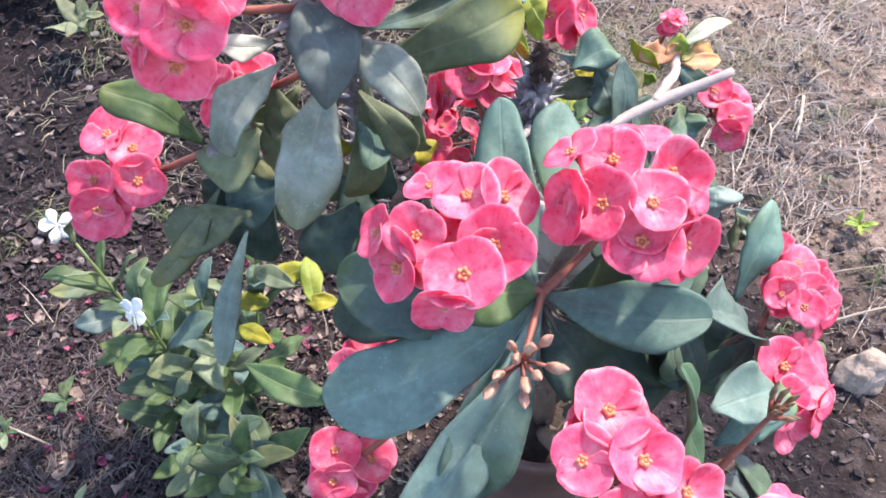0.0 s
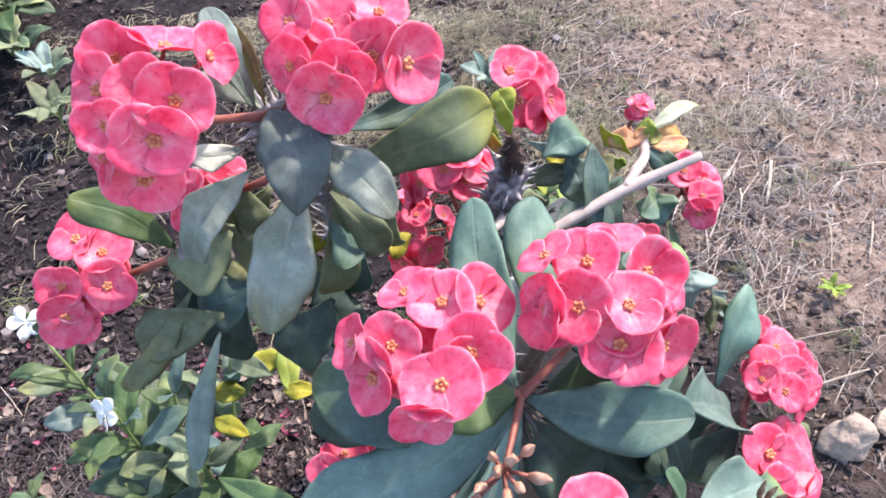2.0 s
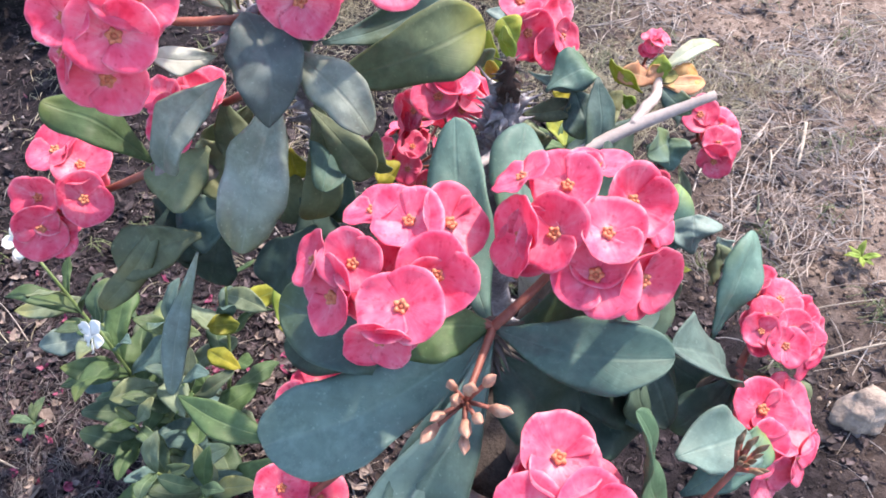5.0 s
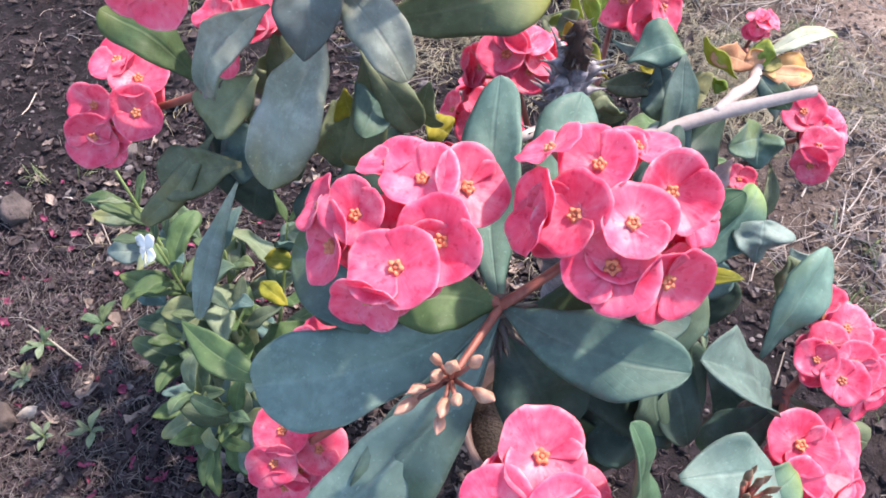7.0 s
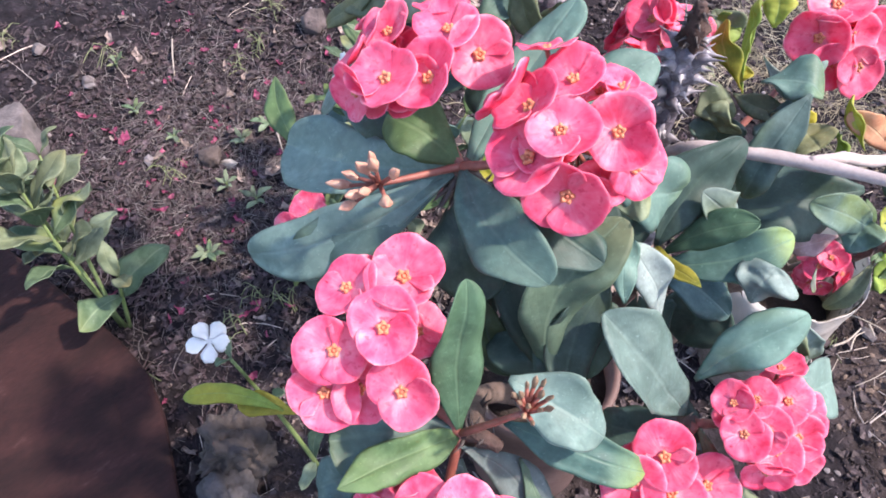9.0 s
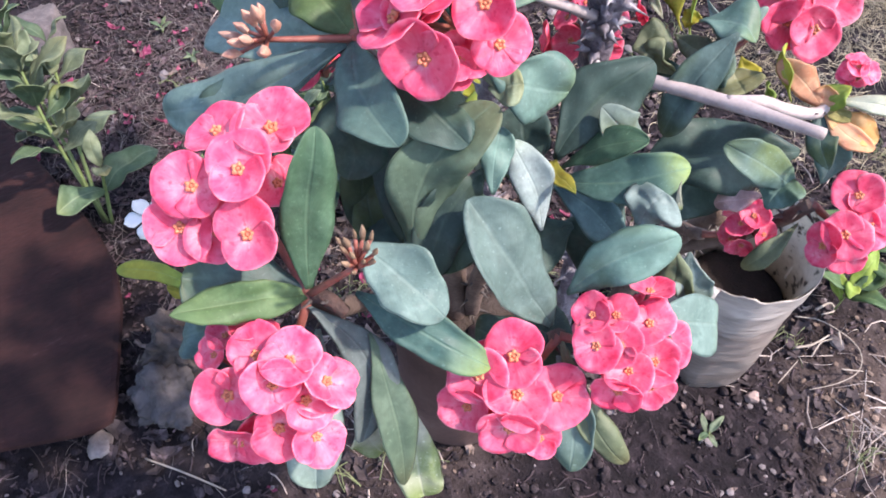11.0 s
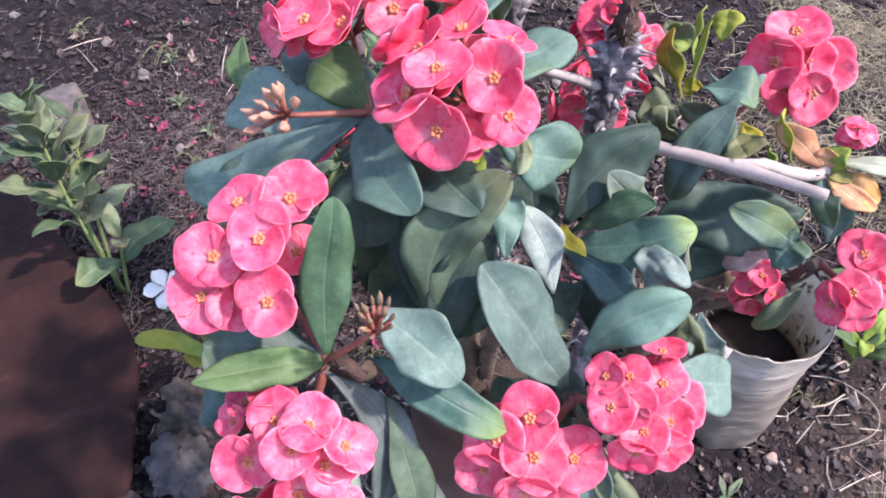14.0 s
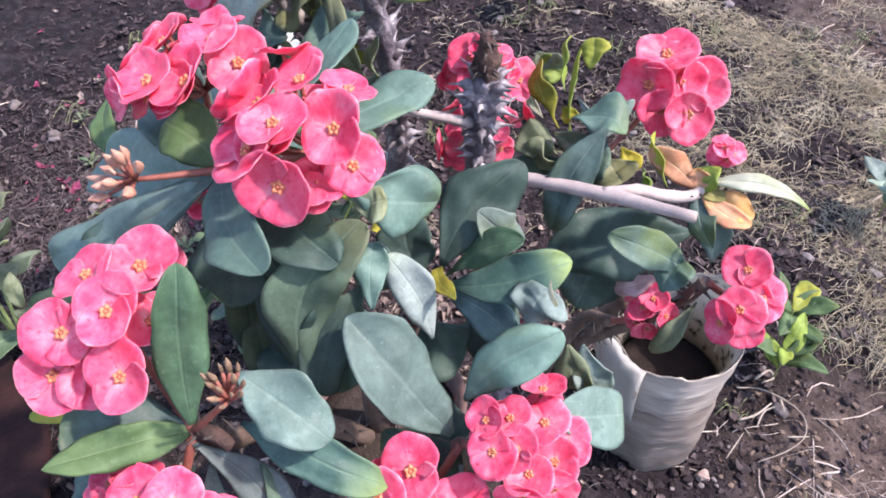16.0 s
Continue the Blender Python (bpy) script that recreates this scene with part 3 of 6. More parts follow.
def cluster(plant, stalk, flowers, label=""):
    """A head of flowers on a stalk. Each flower: its place, the azimuth and elevation that it faces, its spin about that line in degrees, its breadth in millimetres."""
    spots = []
    for x, y, z, az, el, spin, wide in flowers:
        a, e = radians(az), radians(el)
        spots.append((Vector((x, y, z)), Vector((math.cos(e) * math.cos(a), math.cos(e) * math.sin(a), math.sin(e))), spin, wide * 0.00115))
    axis = sum((out for spot, out, spin, wide in spots), Vector()).normalized()
    rng = random.Random(FLOWER_COUNT[0])
    for k in range(len(spots) * 2 // 3):  # lower flowers, half hidden between the others
        spot, out, spin, wide = spots[k]
        near = min((q for q in spots if q[0] != spot), key=lambda q: (q[0] - spot).length * (1 + 0.5 * rng.random()))
        face = (out + near[1] + Vector((rng.uniform(-1, 1), rng.uniform(-1, 1), rng.uniform(-1, 1))) * 0.3).normalized()
        spots.append(((spot + near[0]) / 2 - axis * 0.013, face, rng.uniform(0, 360), min(wide, near[3]) * 0.92))
    heart = sum((spot for spot, out, spin, wide in spots), Vector()) / len(spots) - axis * 0.032
    bm = bmesh.new()
    tube(bm, [stalk, Vector(stalk).lerp(heart, 0.5) + Vector((0, 0, -0.004)), heart], [0.0038, 0.0032, 0.0028], 8, 0.1, steps=3)
    for spot, out, spin, wide in spots:
        tube(bm, [heart, heart.lerp(spot - out * 0.010, 0.6), spot], [0.0020, 0.0015, 0.0017], 6, steps=2)
    head = part("flower_head", bm, STALK, plant, label)
    for spot, out, spin, wide in spots:
        FLOWER_COUNT[0] += 1
        flat = Vector((0, 0, 1)).cross(out)
        m = basis(spot - out * 0.05 * wide, flat, out) @ pose(0, 0, 0, 0, 0, spin) @ Matrix.Diagonal((wide, wide, wide, 1))
        link_mesh("flower", FLOWERS[(FLOWER_COUNT[0] * 5) % 14], m, head)
    return head


def ball_head(plant, centre, radius, stalk, flowers, size=0.043, label=""):
    """A head half hidden by other things: flowers (azimuth, elevation, reach, share of the size) on a ball, facing outwards and up."""
    rng = random.Random(FLOWER_COUNT[0])
    rows = []
    for az, el, reach, share in flowers:
        a, e = radians(az), radians(el)
        out = Vector((math.cos(e) * math.cos(a), math.cos(e) * math.sin(a), math.sin(e)))
        face = (out + Vector((0, 0, 0.35))).normalized()
        rows.append((*(Vector(centre) + out * radius * reach), math.degrees(math.atan2(face.y, face.x)), math.degrees(math.asin(face.z)), rng.uniform(0, 360), 1000 * size * share * rng.uniform(0.9, 1.08)))
    return cluster(plant, stalk, rows, label)


def stem(plant, points, radii, material=None, thorns=0, long=0.012, label="", seed=0, name="stem", lumps=0.25, knobs=False):
    """A stem with sharp thorns standing off it; knobs: the thorns stand on swollen woody feet."""
    bm = bmesh.new()
    line, rad = tube(bm, points, radii, 14 if lumps > 0.5 else 10, lumps, steps=14 if lumps > 0.5 else 6)
    made = part(name, bm, material or BROWNBARK, plant, label)
    if thorns:
        rng = random.Random(seed)
        spikes = bmesh.new()
        for k in range(thorns):
            i = rng.randrange(1, len(line) - 1)
            way = (line[i + 1] - line[i - 1]).normalized()
            out = (Vector((rng.gauss(0, 1), rng.gauss(0, 1), rng.gauss(0, 1))))
            out = (out - way * out.dot(way)).normalized()
            foot = line[i] + out * rad[i] * 0.8
            reach = long * rng.uniform(0.7, 1.3)
            if knobs:
                foot -= out * rad[i] * 0.35
                tip = foot + (out + way * rng.uniform(-0.15, 0.75)) * reach
                tube(spikes, [foot - way * 0.006, foot.lerp(tip, 0.35), foot.lerp(tip, 0.62), tip], [0.0070, 0.0052, 0.0016, 0.0002], 7, 0.35, steps=3)
            else:
                tube(spikes, [foot, foot + out * reach * 0.5, foot + (out + way * rng.uniform(-0.4, 0.3)) * reach], [0.20 * long, 0.085 * long, 0.0002], 5, steps=2)
        tagged(part("thorn_layer", spikes, KNOBS if knobs else DARKTHORN, made), kind="stuff")
    return made


def buds(plant, stalk, middle, spots, material, size=0.014, label="", fat=0.36):
    """A stalk that forks into small closed buds."""
    bm = bmesh.new()
    tube(bm, [stalk, Vector(stalk).lerp(Vector(middle), 0.5), middle], [0.0032, 0.0026, 0.002], 7, 0.1, steps=3)
    for spot in spots:
        tube(bm, [middle, spot], [0.0018, 0.0014], 5, steps=2)
    head = part("bud_stalk", bm, STALK, plant, label)
    for k, spot in enumerate(spots):
        way = ((Vector(spot) - Vector(middle)).normalized() + Vector((0.1, -0.25, 0.55))).normalized()
        s = size * (0.8 + 0.4 * ((k * 37) % 10) / 10)
        one = bmesh.new()
        line = [Vector(spot) + way * s * (q - 0.3) for q in (0, 0.3, 0.6, 0.9, 1.15, 1.42)]
        tube(one, line, [s * 0.10, s * fat * 0.7, s * fat, s * fat * 0.92, s * fat * 0.55, s * fat * 0.1], 9, 0.5, steps=2)
        part("bud", one, material, head)
    return head


# ---- ground ----
def rise(x, y):
    """The ground's height: flat on the whole, with lumps of a hand's width."""
    return 0.022 * noise.noise(Vector((x * 2.3, y * 2.3, 0.4))) + 0.010 * noise.noise(Vector((x * 9, y * 9, 3.1))) + 0.006 * noise.noise(Vector((x * 27, y * 27, 7.7))) + 0.004 * noise.noise(Vector((x * 61, y * 61, 4.2)))


def dry_and_sunlit(x, y):
    """0 on the dug dark soil with its shade painted in, 1 on the sunlit side where dry grass lies thick."""
    # grows towards +x, where sunlit ground is painted as paler earth
    d = 0.12 + 0.36 * min(max((x - 0.15) * 5, 0), 1) * min(max((1.2 - y) * 4, 0), 1) * min(max((y - 0.70) * 7, 0), 1) + x * 0.62 + (y - 0.9) * 0.75 * min(max((x + 0.1) / 0.6, 0.1), 1.0) + 0.45 * noise.noise(Vector((x * 1.6, y * 1.6, 11)))
    d -= 0.38 * math.exp(-((x - 0.33) / 0.18) ** 2 - ((y - 0.60) / 0.24) ** 2)
    d -= 0.32 * math.exp(-((x + 0.05) / 0.40) ** 2 - ((y - 1.45) / 0.40) ** 2)
    d += 0.40 * math.exp(-((x + 0.33) / 0.25) ** 2 - ((y - 1.92) / 0.22) ** 2)
    d = min(max(d, 0.0), 1.0)
    far = min(max((math.hypot(x, y - 0.8) - 1.7) / 2.5, 0.0), 1.0)
    wide = 0.45 + 0.5 * noise.noise(Vector((x * 0.7, y * 0.7, 31))) + 0.3 * noise.noise(Vector((x * 0.15, y * 0.15, 37)))
    return d + (min(max(wide, 0.0), 1.0) - d) * far


def soil_material():
    mat = bpy.data.materials.new("soil")
    mat.use_nodes = True
    nodes, links = mat.node_tree.nodes, mat.node_tree.links
    body = nodes["Principled BSDF"]
    place = nodes.new("ShaderNodeTexCoord").outputs["Object"]
    noises = []
    for s, detail in ((3.0, 5), (35, 6), (240, 3)):
        node = nodes.new("ShaderNodeTexNoise")
        node.inputs["Scale"].default_value, node.inputs["Detail"].default_value = s, detail
        node.inputs["Roughness"].default_value = 0.65
        links.new(place, node.inputs["Vector"])
        noises.append(node)
    # soil colour deepened and tinted violet to paint the shade on the left
    dark = ramp(nodes, ((0.3, (0.0045, 0.0035, 0.0046)), (0.5, (0.0126, 0.0096, 0.0124)), (0.72, (0.0380, 0.0290, 0.0355))))
    dry = ramp(nodes, ((0.28, (0.076, 0.053, 0.044)), (0.5, (0.170, 0.125, 0.108)), (0.74, (0.316, 0.254, 0.222))))
    for node in (dark, dry):
        links.new(noises[1].outputs["Fac"], node.inputs[0])
    zone = nodes.new("ShaderNodeVertexColor")
    zone.layer_name = "dry_and_sunlit"
    mix = nodes.new("ShaderNodeMix")
    mix.data_type = "RGBA"
    links.new(zone.outputs[0], mix.inputs[0])
    links.new(dark.outputs[0], mix.inputs[6])
    links.new(dry.outputs[0], mix.inputs[7])
    grain = nodes.new("ShaderNodeMath")
    grain.operation = "MULTIPLY_ADD"
    grain.inputs[1].default_value, grain.inputs[2].default_value = 1.1, 0.45
    links.new(noises[2].outputs["Fac"], grain.inputs[0])
    hsv = nodes.new("ShaderNodeHueSaturation")
    links.new(grain.outputs[0], hsv.inputs["Value"])
    links.new(mix.outputs[2], hsv.inputs["Color"])
    links.new(hsv.outputs[0], body.inputs["Base Color"])
    body.inputs["Roughness"].default_value = 0.92
    body.inputs["Specular IOR Level"].default_value = 0.2
    relief, relief2 = nodes.new("ShaderNodeBump"), nodes.new("ShaderNodeBump")
    relief.inputs["Strength"].default_value, relief.inputs["Distance"].default_value = 0.8, 0.012
    relief2.inputs["Strength"].default_value, relief2.inputs["Distance"].default_value = 0.7, 0.003
    links.new(noises[1].outputs["Fac"], relief.inputs["Height"])
    links.new(noises[2].outputs["Fac"], relief2.inputs["Height"])
    links.new(relief.outputs[0], relief2.inputs["Normal"])
    links.new(relief2.outputs[0], body.inputs["Normal"])
    return mat


def ground_sheet():
    near = [-1.8 + 0.011 * k for k in range(374)]
    far = [0.03 * 1.35 ** k for k in range(1, 25)]
    xs = [near[0] - sum(far[:k + 1]) for k in reversed(range(len(far)))] + near + [near[-1] + sum(far[:k + 1]) for k in range(len(far))]
    ys = [x + 0.6 for x in xs]
    verts = [(x, y, rise(x, y) if abs(x) < 3 and abs(y) < 4 else 0.0) for y in ys for x in xs]
    n = len(xs)
    faces = [(j * n + i, j * n + i + 1, (j + 1) * n + i + 1, (j + 1) * n + i) for j in range(n - 1) for i in range(n - 1)]
    mesh = bpy.data.meshes.new("ground")
    mesh.from_pydata(verts, [], faces)
    layer = mesh.color_attributes.new("dry_and_sunlit", "FLOAT_COLOR", "POINT")
    layer.data.foreach_set("color", [c for x, y, z in verts for c in (*(dry_and_sunlit(x, y),) * 3, 1.0)])
    mesh.polygons.foreach_set("use_smooth", [True] * len(faces))
    mesh.materials.append(soil_material())
    return tagged(new("ground", mesh), "dark crumbly soil with painted shade passing to bright dry straw-strewn earth", "ground", kind="structure")


ground = ground_sheet()


def scatter(name, label, category, material, pieces):
    """Joins many small meshes, each (points, faces), into one object of the kind stuff."""
    verts, faces, start = [], [], 0
    for pts, fs in pieces:
        verts.extend(pts)
        faces.extend([tuple(start + i for i in f) for f in fs])
        start += len(pts)
    mesh = bpy.data.meshes.new(name)
    mesh.from_pydata(verts, [], faces)
    mesh.materials.append(material)
    return tagged(new(name, mesh), label, category, kind="stuff")


def spot_on_ground(rng, want, patchy=True):
    """A random spot of the seen ground where want(dryness) lets it stand."""
    while True:
        if rng.random() < 0.62:
            x, y = rng.gauss(-0.3, 0.72), rng.gauss(0.8, 0.6)
        else:
            x, y = rng.gauss(-0.2, 0.95), rng.gauss(0.95, 0.85)
        heap = min(max(0.5 + 1.5 * noise.noise(Vector((x * 4.1, y * 4.1, 20))) + 0.8 * noise.noise(Vector((x * 13, y * 13, 23))), 0.06), 1.0)
        if rng.random() < want(dry_and_sunlit(x, y)) * (heap if patchy else 1.0):
            return x, y


def straw_piece(rng, long, thick, high, x, y):
    a = rng.uniform(0, 6.283)
    c = rng.gauss(0, 0.35)
    pts, z0 = [], rise(x, y)
    lift = rng.uniform(0.0, high)
    tip = rng.uniform(-0.3, 1.0) * high
    for k in range(4):
        u = k / 3
        ang = a + c * u
        px = x + long * (u - 0.5) * math.cos(ang)
        py = y + long * (u - 0.5) * math.sin(ang)
        pz = max(rise(px, py), z0 - 0.01) + 0.001 + lift * math.sin(3.1 * u) + max(tip, 0) * u * u
        w = thick * (1 - 0.5 * u)
        nx, ny = -math.sin(ang) * w, math.cos(ang) * w
        pts += [(px + nx, py + ny, pz), (px - nx, py - ny, pz), (px, py, pz + w * 1.2)]
    fs = []
    for k in range(3):
        b = 3 * k
        for i in range(3):
            fs.append((b + i, b + (i + 1) % 3, b + 3 + (i + 1) % 3, b + 3 + i))
    return pts, fs + [(2, 1, 0), (9, 10, 11)]


def wisp_piece(rng, long, thick, x, y):
    """A thin dry grass blade that curls through the mat."""
    a, c, s = rng.uniform(0, 6.283), rng.gauss(0, 0.6), rng.gauss(0, 0.6)
    top = rng.uniform(0.002, 0.014)
    pts, px, py = [], x, y
    for k in range(6):
        u = k / 5
        ang = a + c * u + s * u * u
        pz = rise(px, py) + 0.001 + top * math.sin(2.6 * u + 0.3) * (0.6 + 0.4 * u)
        w = thick * (1 - 0.6 * u)
        nx, ny = -math.sin(ang) * w, math.cos(ang) * w
        pts += [(px + nx, py + ny, pz), (px - nx, py - ny, pz), (px, py, pz + 1.2 * w)]
        px, py = px + long / 5 * math.cos(ang), py + long / 5 * math.sin(ang)
    fs = [(3 * k + i, 3 * k + (i + 1) % 3, 3 * k + 3 + (i + 1) % 3, 3 * k + 3 + i) for k in range(5) for i in range(3)]
    return pts, fs + [(2, 1, 0), (15, 16, 17)]


def lump_piece(rng, r, x, y, flat=0.7, sink=0.3):
    """A small crumb: an octahedron cut finer and knocked out of shape."""
    pts = []
    rows = ((0, 1), (1, 5), (2, 5), (3, 1))
    z = rise(x, y)
    turn = rng.uniform(0, 6.28)
    sx, sy = rng.uniform(0.7, 1.4), rng.uniform(0.7, 1.2)
    for row, count in rows:
        e = (-90, -22, 30, 90)[row]
        for k in range(count):
            a = turn + 2 * math.pi * (k + 0.5 * (row == 2)) / count
            q = r * rng.uniform(0.75, 1.2)
            pts.append((x + q * sx * math.cos(radians(e)) * math.cos(a), y + q * sy * math.cos(radians(e)) * math.sin(a), z + r * flat * (1 - sink) + q * flat * math.sin(radians(e))))
    fs = []
    for k in range(5):
        n = (k + 1) % 5
        fs += [(0, 1 + n, 1 + k), (1 + k, 1 + n, 6 + k), (1 + n, 6 + n, 6 + k), (6 + k, 6 + n, 11)]
    return pts, fs


def flake_piece(rng, r, x, y, curl=0.5):
    """A curled dead leaf or petal: a bent strip three cells by two, with thickness."""
    a, z = rng.uniform(0, 6.28), rise(x, y) + 0.002
    tilt, w = rng.uniform(-0.9, 0.9), rng.uniform(0.18, 0.6)
    top = []
    for i in range(4):
        u = i / 3 * 2 - 1
        half = w * (1 - 0.75 * u * u) + 0.08
        for v in (-1, 0, 1):
            px, py = r * u, r * half * v
            px, py = px + r * rng.uniform(-0.45, 0.45), py + r * rng.uniform(-0.38, 0.38)
            pz = r * curl * (u * u * 0.7 + v * v * 0.4 * rng.uniform(0.5, 1.4)) + tilt * px * 0.4 + r * 0.15
            top.append((x + px * math.cos(a) - py * math.sin(a), y + px * math.sin(a) + py * math.cos(a), z + abs(pz)))
    low = [(p, q, s - 0.0008) for p, q, s in top]
    fs = []
    for i in range(3):
        for j in range(2):
            b = 3 * i + j
            fs += [(b, b + 3, b + 4, b + 1), (b + 13, b + 16, b + 15, b + 12)]
    return top + low, fs


def ground_litter():
    rng = random.Random(5)
    straw = surface("dry_straw", ((0.25, (0.2495, 0.2017, 0.1820)), (0.5, (0.4342, 0.3612, 0.3212)), (0.75, (0.6281, 0.5628, 0.5246))), 20, 0.75, 300, 0.2, 0.0005, vary=0.35)
    twig = surface("dark_twig", ((0.3, (0.0179, 0.0125, 0.0130)), (0.55, (0.0529, 0.0390, 0.0400)), (0.75, (0.180, 0.138, 0.140))), 30, 0.85, 300, 0.4, 0.001, vary=0.35)
    clod = surface("soil_crumb", ((0.3, (0.0074, 0.0057, 0.0066)), (0.5, (0.0232, 0.0178, 0.0202)), (0.75, (0.0850, 0.0680, 0.0750))), 60, 0.92, 300, 0.6, 0.002, vary=0.4, spec=0.2)
    dead = surface("dead_leaf", ((0.3, (0.0192, 0.0135, 0.0150)), (0.55, (0.0540, 0.0390, 0.0420)), (0.8, (0.230, 0.170, 0.185))), 60, 0.8, 300, 0.4, 0.001, vary=0.4)
    scatter("straw", "dry pale straw and grass blades lying on earth", "straw", straw, [straw_piece(rng, 0.015 + 0.10 * rng.random() ** 2, 0.0004 + 0.0014 * rng.random() ** 2, 0.010, *spot_on_ground(rng, lambda d: 0.008 + 0.992 * d * d)) for k in range(6800)])
    scatter("twig_litter", "thin dark broken twigs and roots on soil", "twigs", twig, [straw_piece(rng, 0.006 + 0.05 * rng.random() ** 2.5, rng.uniform(0.0004, 0.0012), 0.006, *spot_on_ground(rng, lambda d: 0.8 - 0.3 * d)) for k in range(7500)])
    scatter("soil_crumbs", "loose dark soil crumbs", "soil", clod, [lump_piece(rng, 0.0014 + 0.008 * rng.random() ** 6, *spot_on_ground(rng, lambda d: (1.0 - 0.97 * d) ** 3, False)) for k in range(24000)])
    scatter("leaf_litter", "curled brown dead leaf bits on soil", "leaf litter", dead, [flake_piece(rng, 0.0018 + 0.014 * rng.random() ** 4.5, *spot_on_ground(rng, lambda d: 0.9 - 0.5 * d)) for k in range(13000)])
    shred = surface("litter_shred", ((0.3, (0.0145, 0.0098, 0.0118)), (0.52, (0.0490, 0.0335, 0.0395)), (0.78, (0.1620, 0.1180, 0.1320))), 40, 0.9, 300, 0.5, 0.001, vary=0.45)
    shreds = [straw_piece(rng, 0.005 + 0.028 * rng.random() ** 2, rng.uniform(0.0005, 0.0020), 0.003, *spot_on_ground(rng, lambda d: 1.0 - 0.3 * d, False)) for k in range(7000)]
    shreds += [straw_piece(rng, 0.005 + 0.032 * rng.random() ** 2, rng.uniform(0.0005, 0.0018), 0.004, rng.gauss(-0.62, 0.26), rng.gauss(0.36, 0.22)) for k in range(3500)]
    shreds += [flake_piece(rng, 0.0018 + 0.007 * rng.random() ** 3, rng.gauss(-0.62, 0.28), rng.gauss(0.36, 0.24), 0.6) for k in range(9000)]
    scatter("litter_shreds", "fine shredded grey-brown leaf and root litter", "litter", shred, shreds)
    flakes = [flake_piece(rng, 0.003 + 0.010 * rng.random() ** 3, rng.gauss(-0.16, 0.16), rng.gauss(0.56, 0.17), 0.8) for k in range(1100)]
    flakes += [flake_piece(rng, 0.006 + 0.013 * rng.random() ** 2, rng.gauss(-0.68, 0.30), rng.gauss(0.55, 0.30), 0.6) for k in range(110)]
    tan = surface("tan_leaf", ((0.3, (0.10, 0.072, 0.064)), (0.55, (0.24, 0.185, 0.165)), (0.8, (0.48, 0.41, 0.36))), 60, 0.8, 300, 0.4, 0.001, vary=0.45)
    scatter("fallen_leaf_bits", "pale tan fallen leaf bits under plants", "leaf litter", tan, flakes)
    haulm = surface("grey_haulm", ((0.3, (0.066, 0.057, 0.058)), (0.52, (0.145, 0.126, 0.127)), (0.78, (0.34, 0.31, 0.305))), 25, 0.85, 300, 0.3, 0.0006, vary=0.45)
    stems = [straw_piece(rng, 0.008 + 0.045 * rng.random() ** 1.6, rng.uniform(0.0003, 0.0009), 0.009, rng.gauss(-0.66, 0.24), rng.gauss(0.40, 0.20)) for k in range(3800)]
    stems += [wisp_piece(rng, rng.uniform(0.02, 0.06), rng.uniform(0.0003, 0.0007), rng.gauss(-0.66, 0.22), rng.gauss(0.38, 0.20)) for k in range(1200)]
    stems += [straw_piece(rng, 0.006 + 0.03 * rng.random() ** 1.6, rng.uniform(0.0003, 0.0008), 0.006, rng.gauss(-0.5, 0.55), rng.gauss(0.75, 0.5)) for k in range(1000)]
    scatter("dry_stems", "thin broken grey weed stems on soil", "litter", haulm, stems)
    wisps = surface("dry_grass", ((0.25, (0.14, 0.112, 0.074)), (0.5, (0.36, 0.308, 0.215)), (0.75, (0.64, 0.58, 0.45))), 9, 0.75, 300, 0.2, 0.0005, vary=0.45)
    mats = []
    while len(mats) < 14000:
        x, y = (rng.gauss(0.0, 0.36), rng.gauss(1.5, 0.32)) if rng.random() < 0.62 else (rng.gauss(0.46, 0.2), rng.gauss(1.14, 0.17)) if rng.random() < 0.6 else (rng.gauss(-0.28, 0.22), rng.gauss(1.78, 0.16))
        if y < 1.10 and x > 0.08:
            continue
        if noise.noise(Vector((x * 5, y * 5, 41))) + 0.6 * noise.noise(Vector((x * 14, y * 14, 43))) < rng.uniform(-0.12, 0.38):
            continue
        for i in range(12):
            mats.append(wisp_piece(rng, rng.uniform(0.012, 0.06), rng.uniform(0.0003, 0.0010), x + rng.gauss(0, 0.022), y + rng.gauss(0, 0.022)))
    tan_clod = surface("dry_crumb", ((0.3, (0.070, 0.050, 0.040)), (0.55, (0.145, 0.106, 0.086)), (0.8, (0.29, 0.230, 0.195))), 60, 0.92, 300, 0.6, 0.002, vary=0.4, spec=0.2)
    scatter("dry_crumbs", "small pale dry earth crumbs", "soil", tan_clod, [lump_piece(rng, 0.0012 + 0.0045 * rng.random() ** 5, *spot_on_ground(rng, lambda d: d, False)) for k in range(15000)])
    scatter("dry_grass", "matted dry grey-brown grass over earth", "grass", wisps, mats)
    pebble = surface("pebble_grey", ((0.3, (0.1105, 0.0943, 0.0968)), (0.7, (0.2550, 0.2214, 0.2288))), 50, 0.85, 300, 0.4, 0.001, vary=0.35)
    scatter("pebbles", "small grey pebbles pressed into soil", "pebbles", pebble, [lump_piece(rng, 0.004 + 0.009 * rng.random() ** 2, *spot_on_ground(rng, lambda d: 0.7), flat=0.6) for k in range(240)] + [lump_piece(rng, 0.0018 + 0.004 * rng.random() ** 2, *spot_on_ground(rng, lambda d: 0.9 - 0.4 * d, False), flat=0.6) for k in range(1500)])
    grass = surface("green_grass", ((0.3, (0.09, 0.12, 0.05)), (0.7, (0.22, 0.24, 0.12))), 20, 0.6, 200, 0.2, 0.0005, vary=0.3)
    blades = []
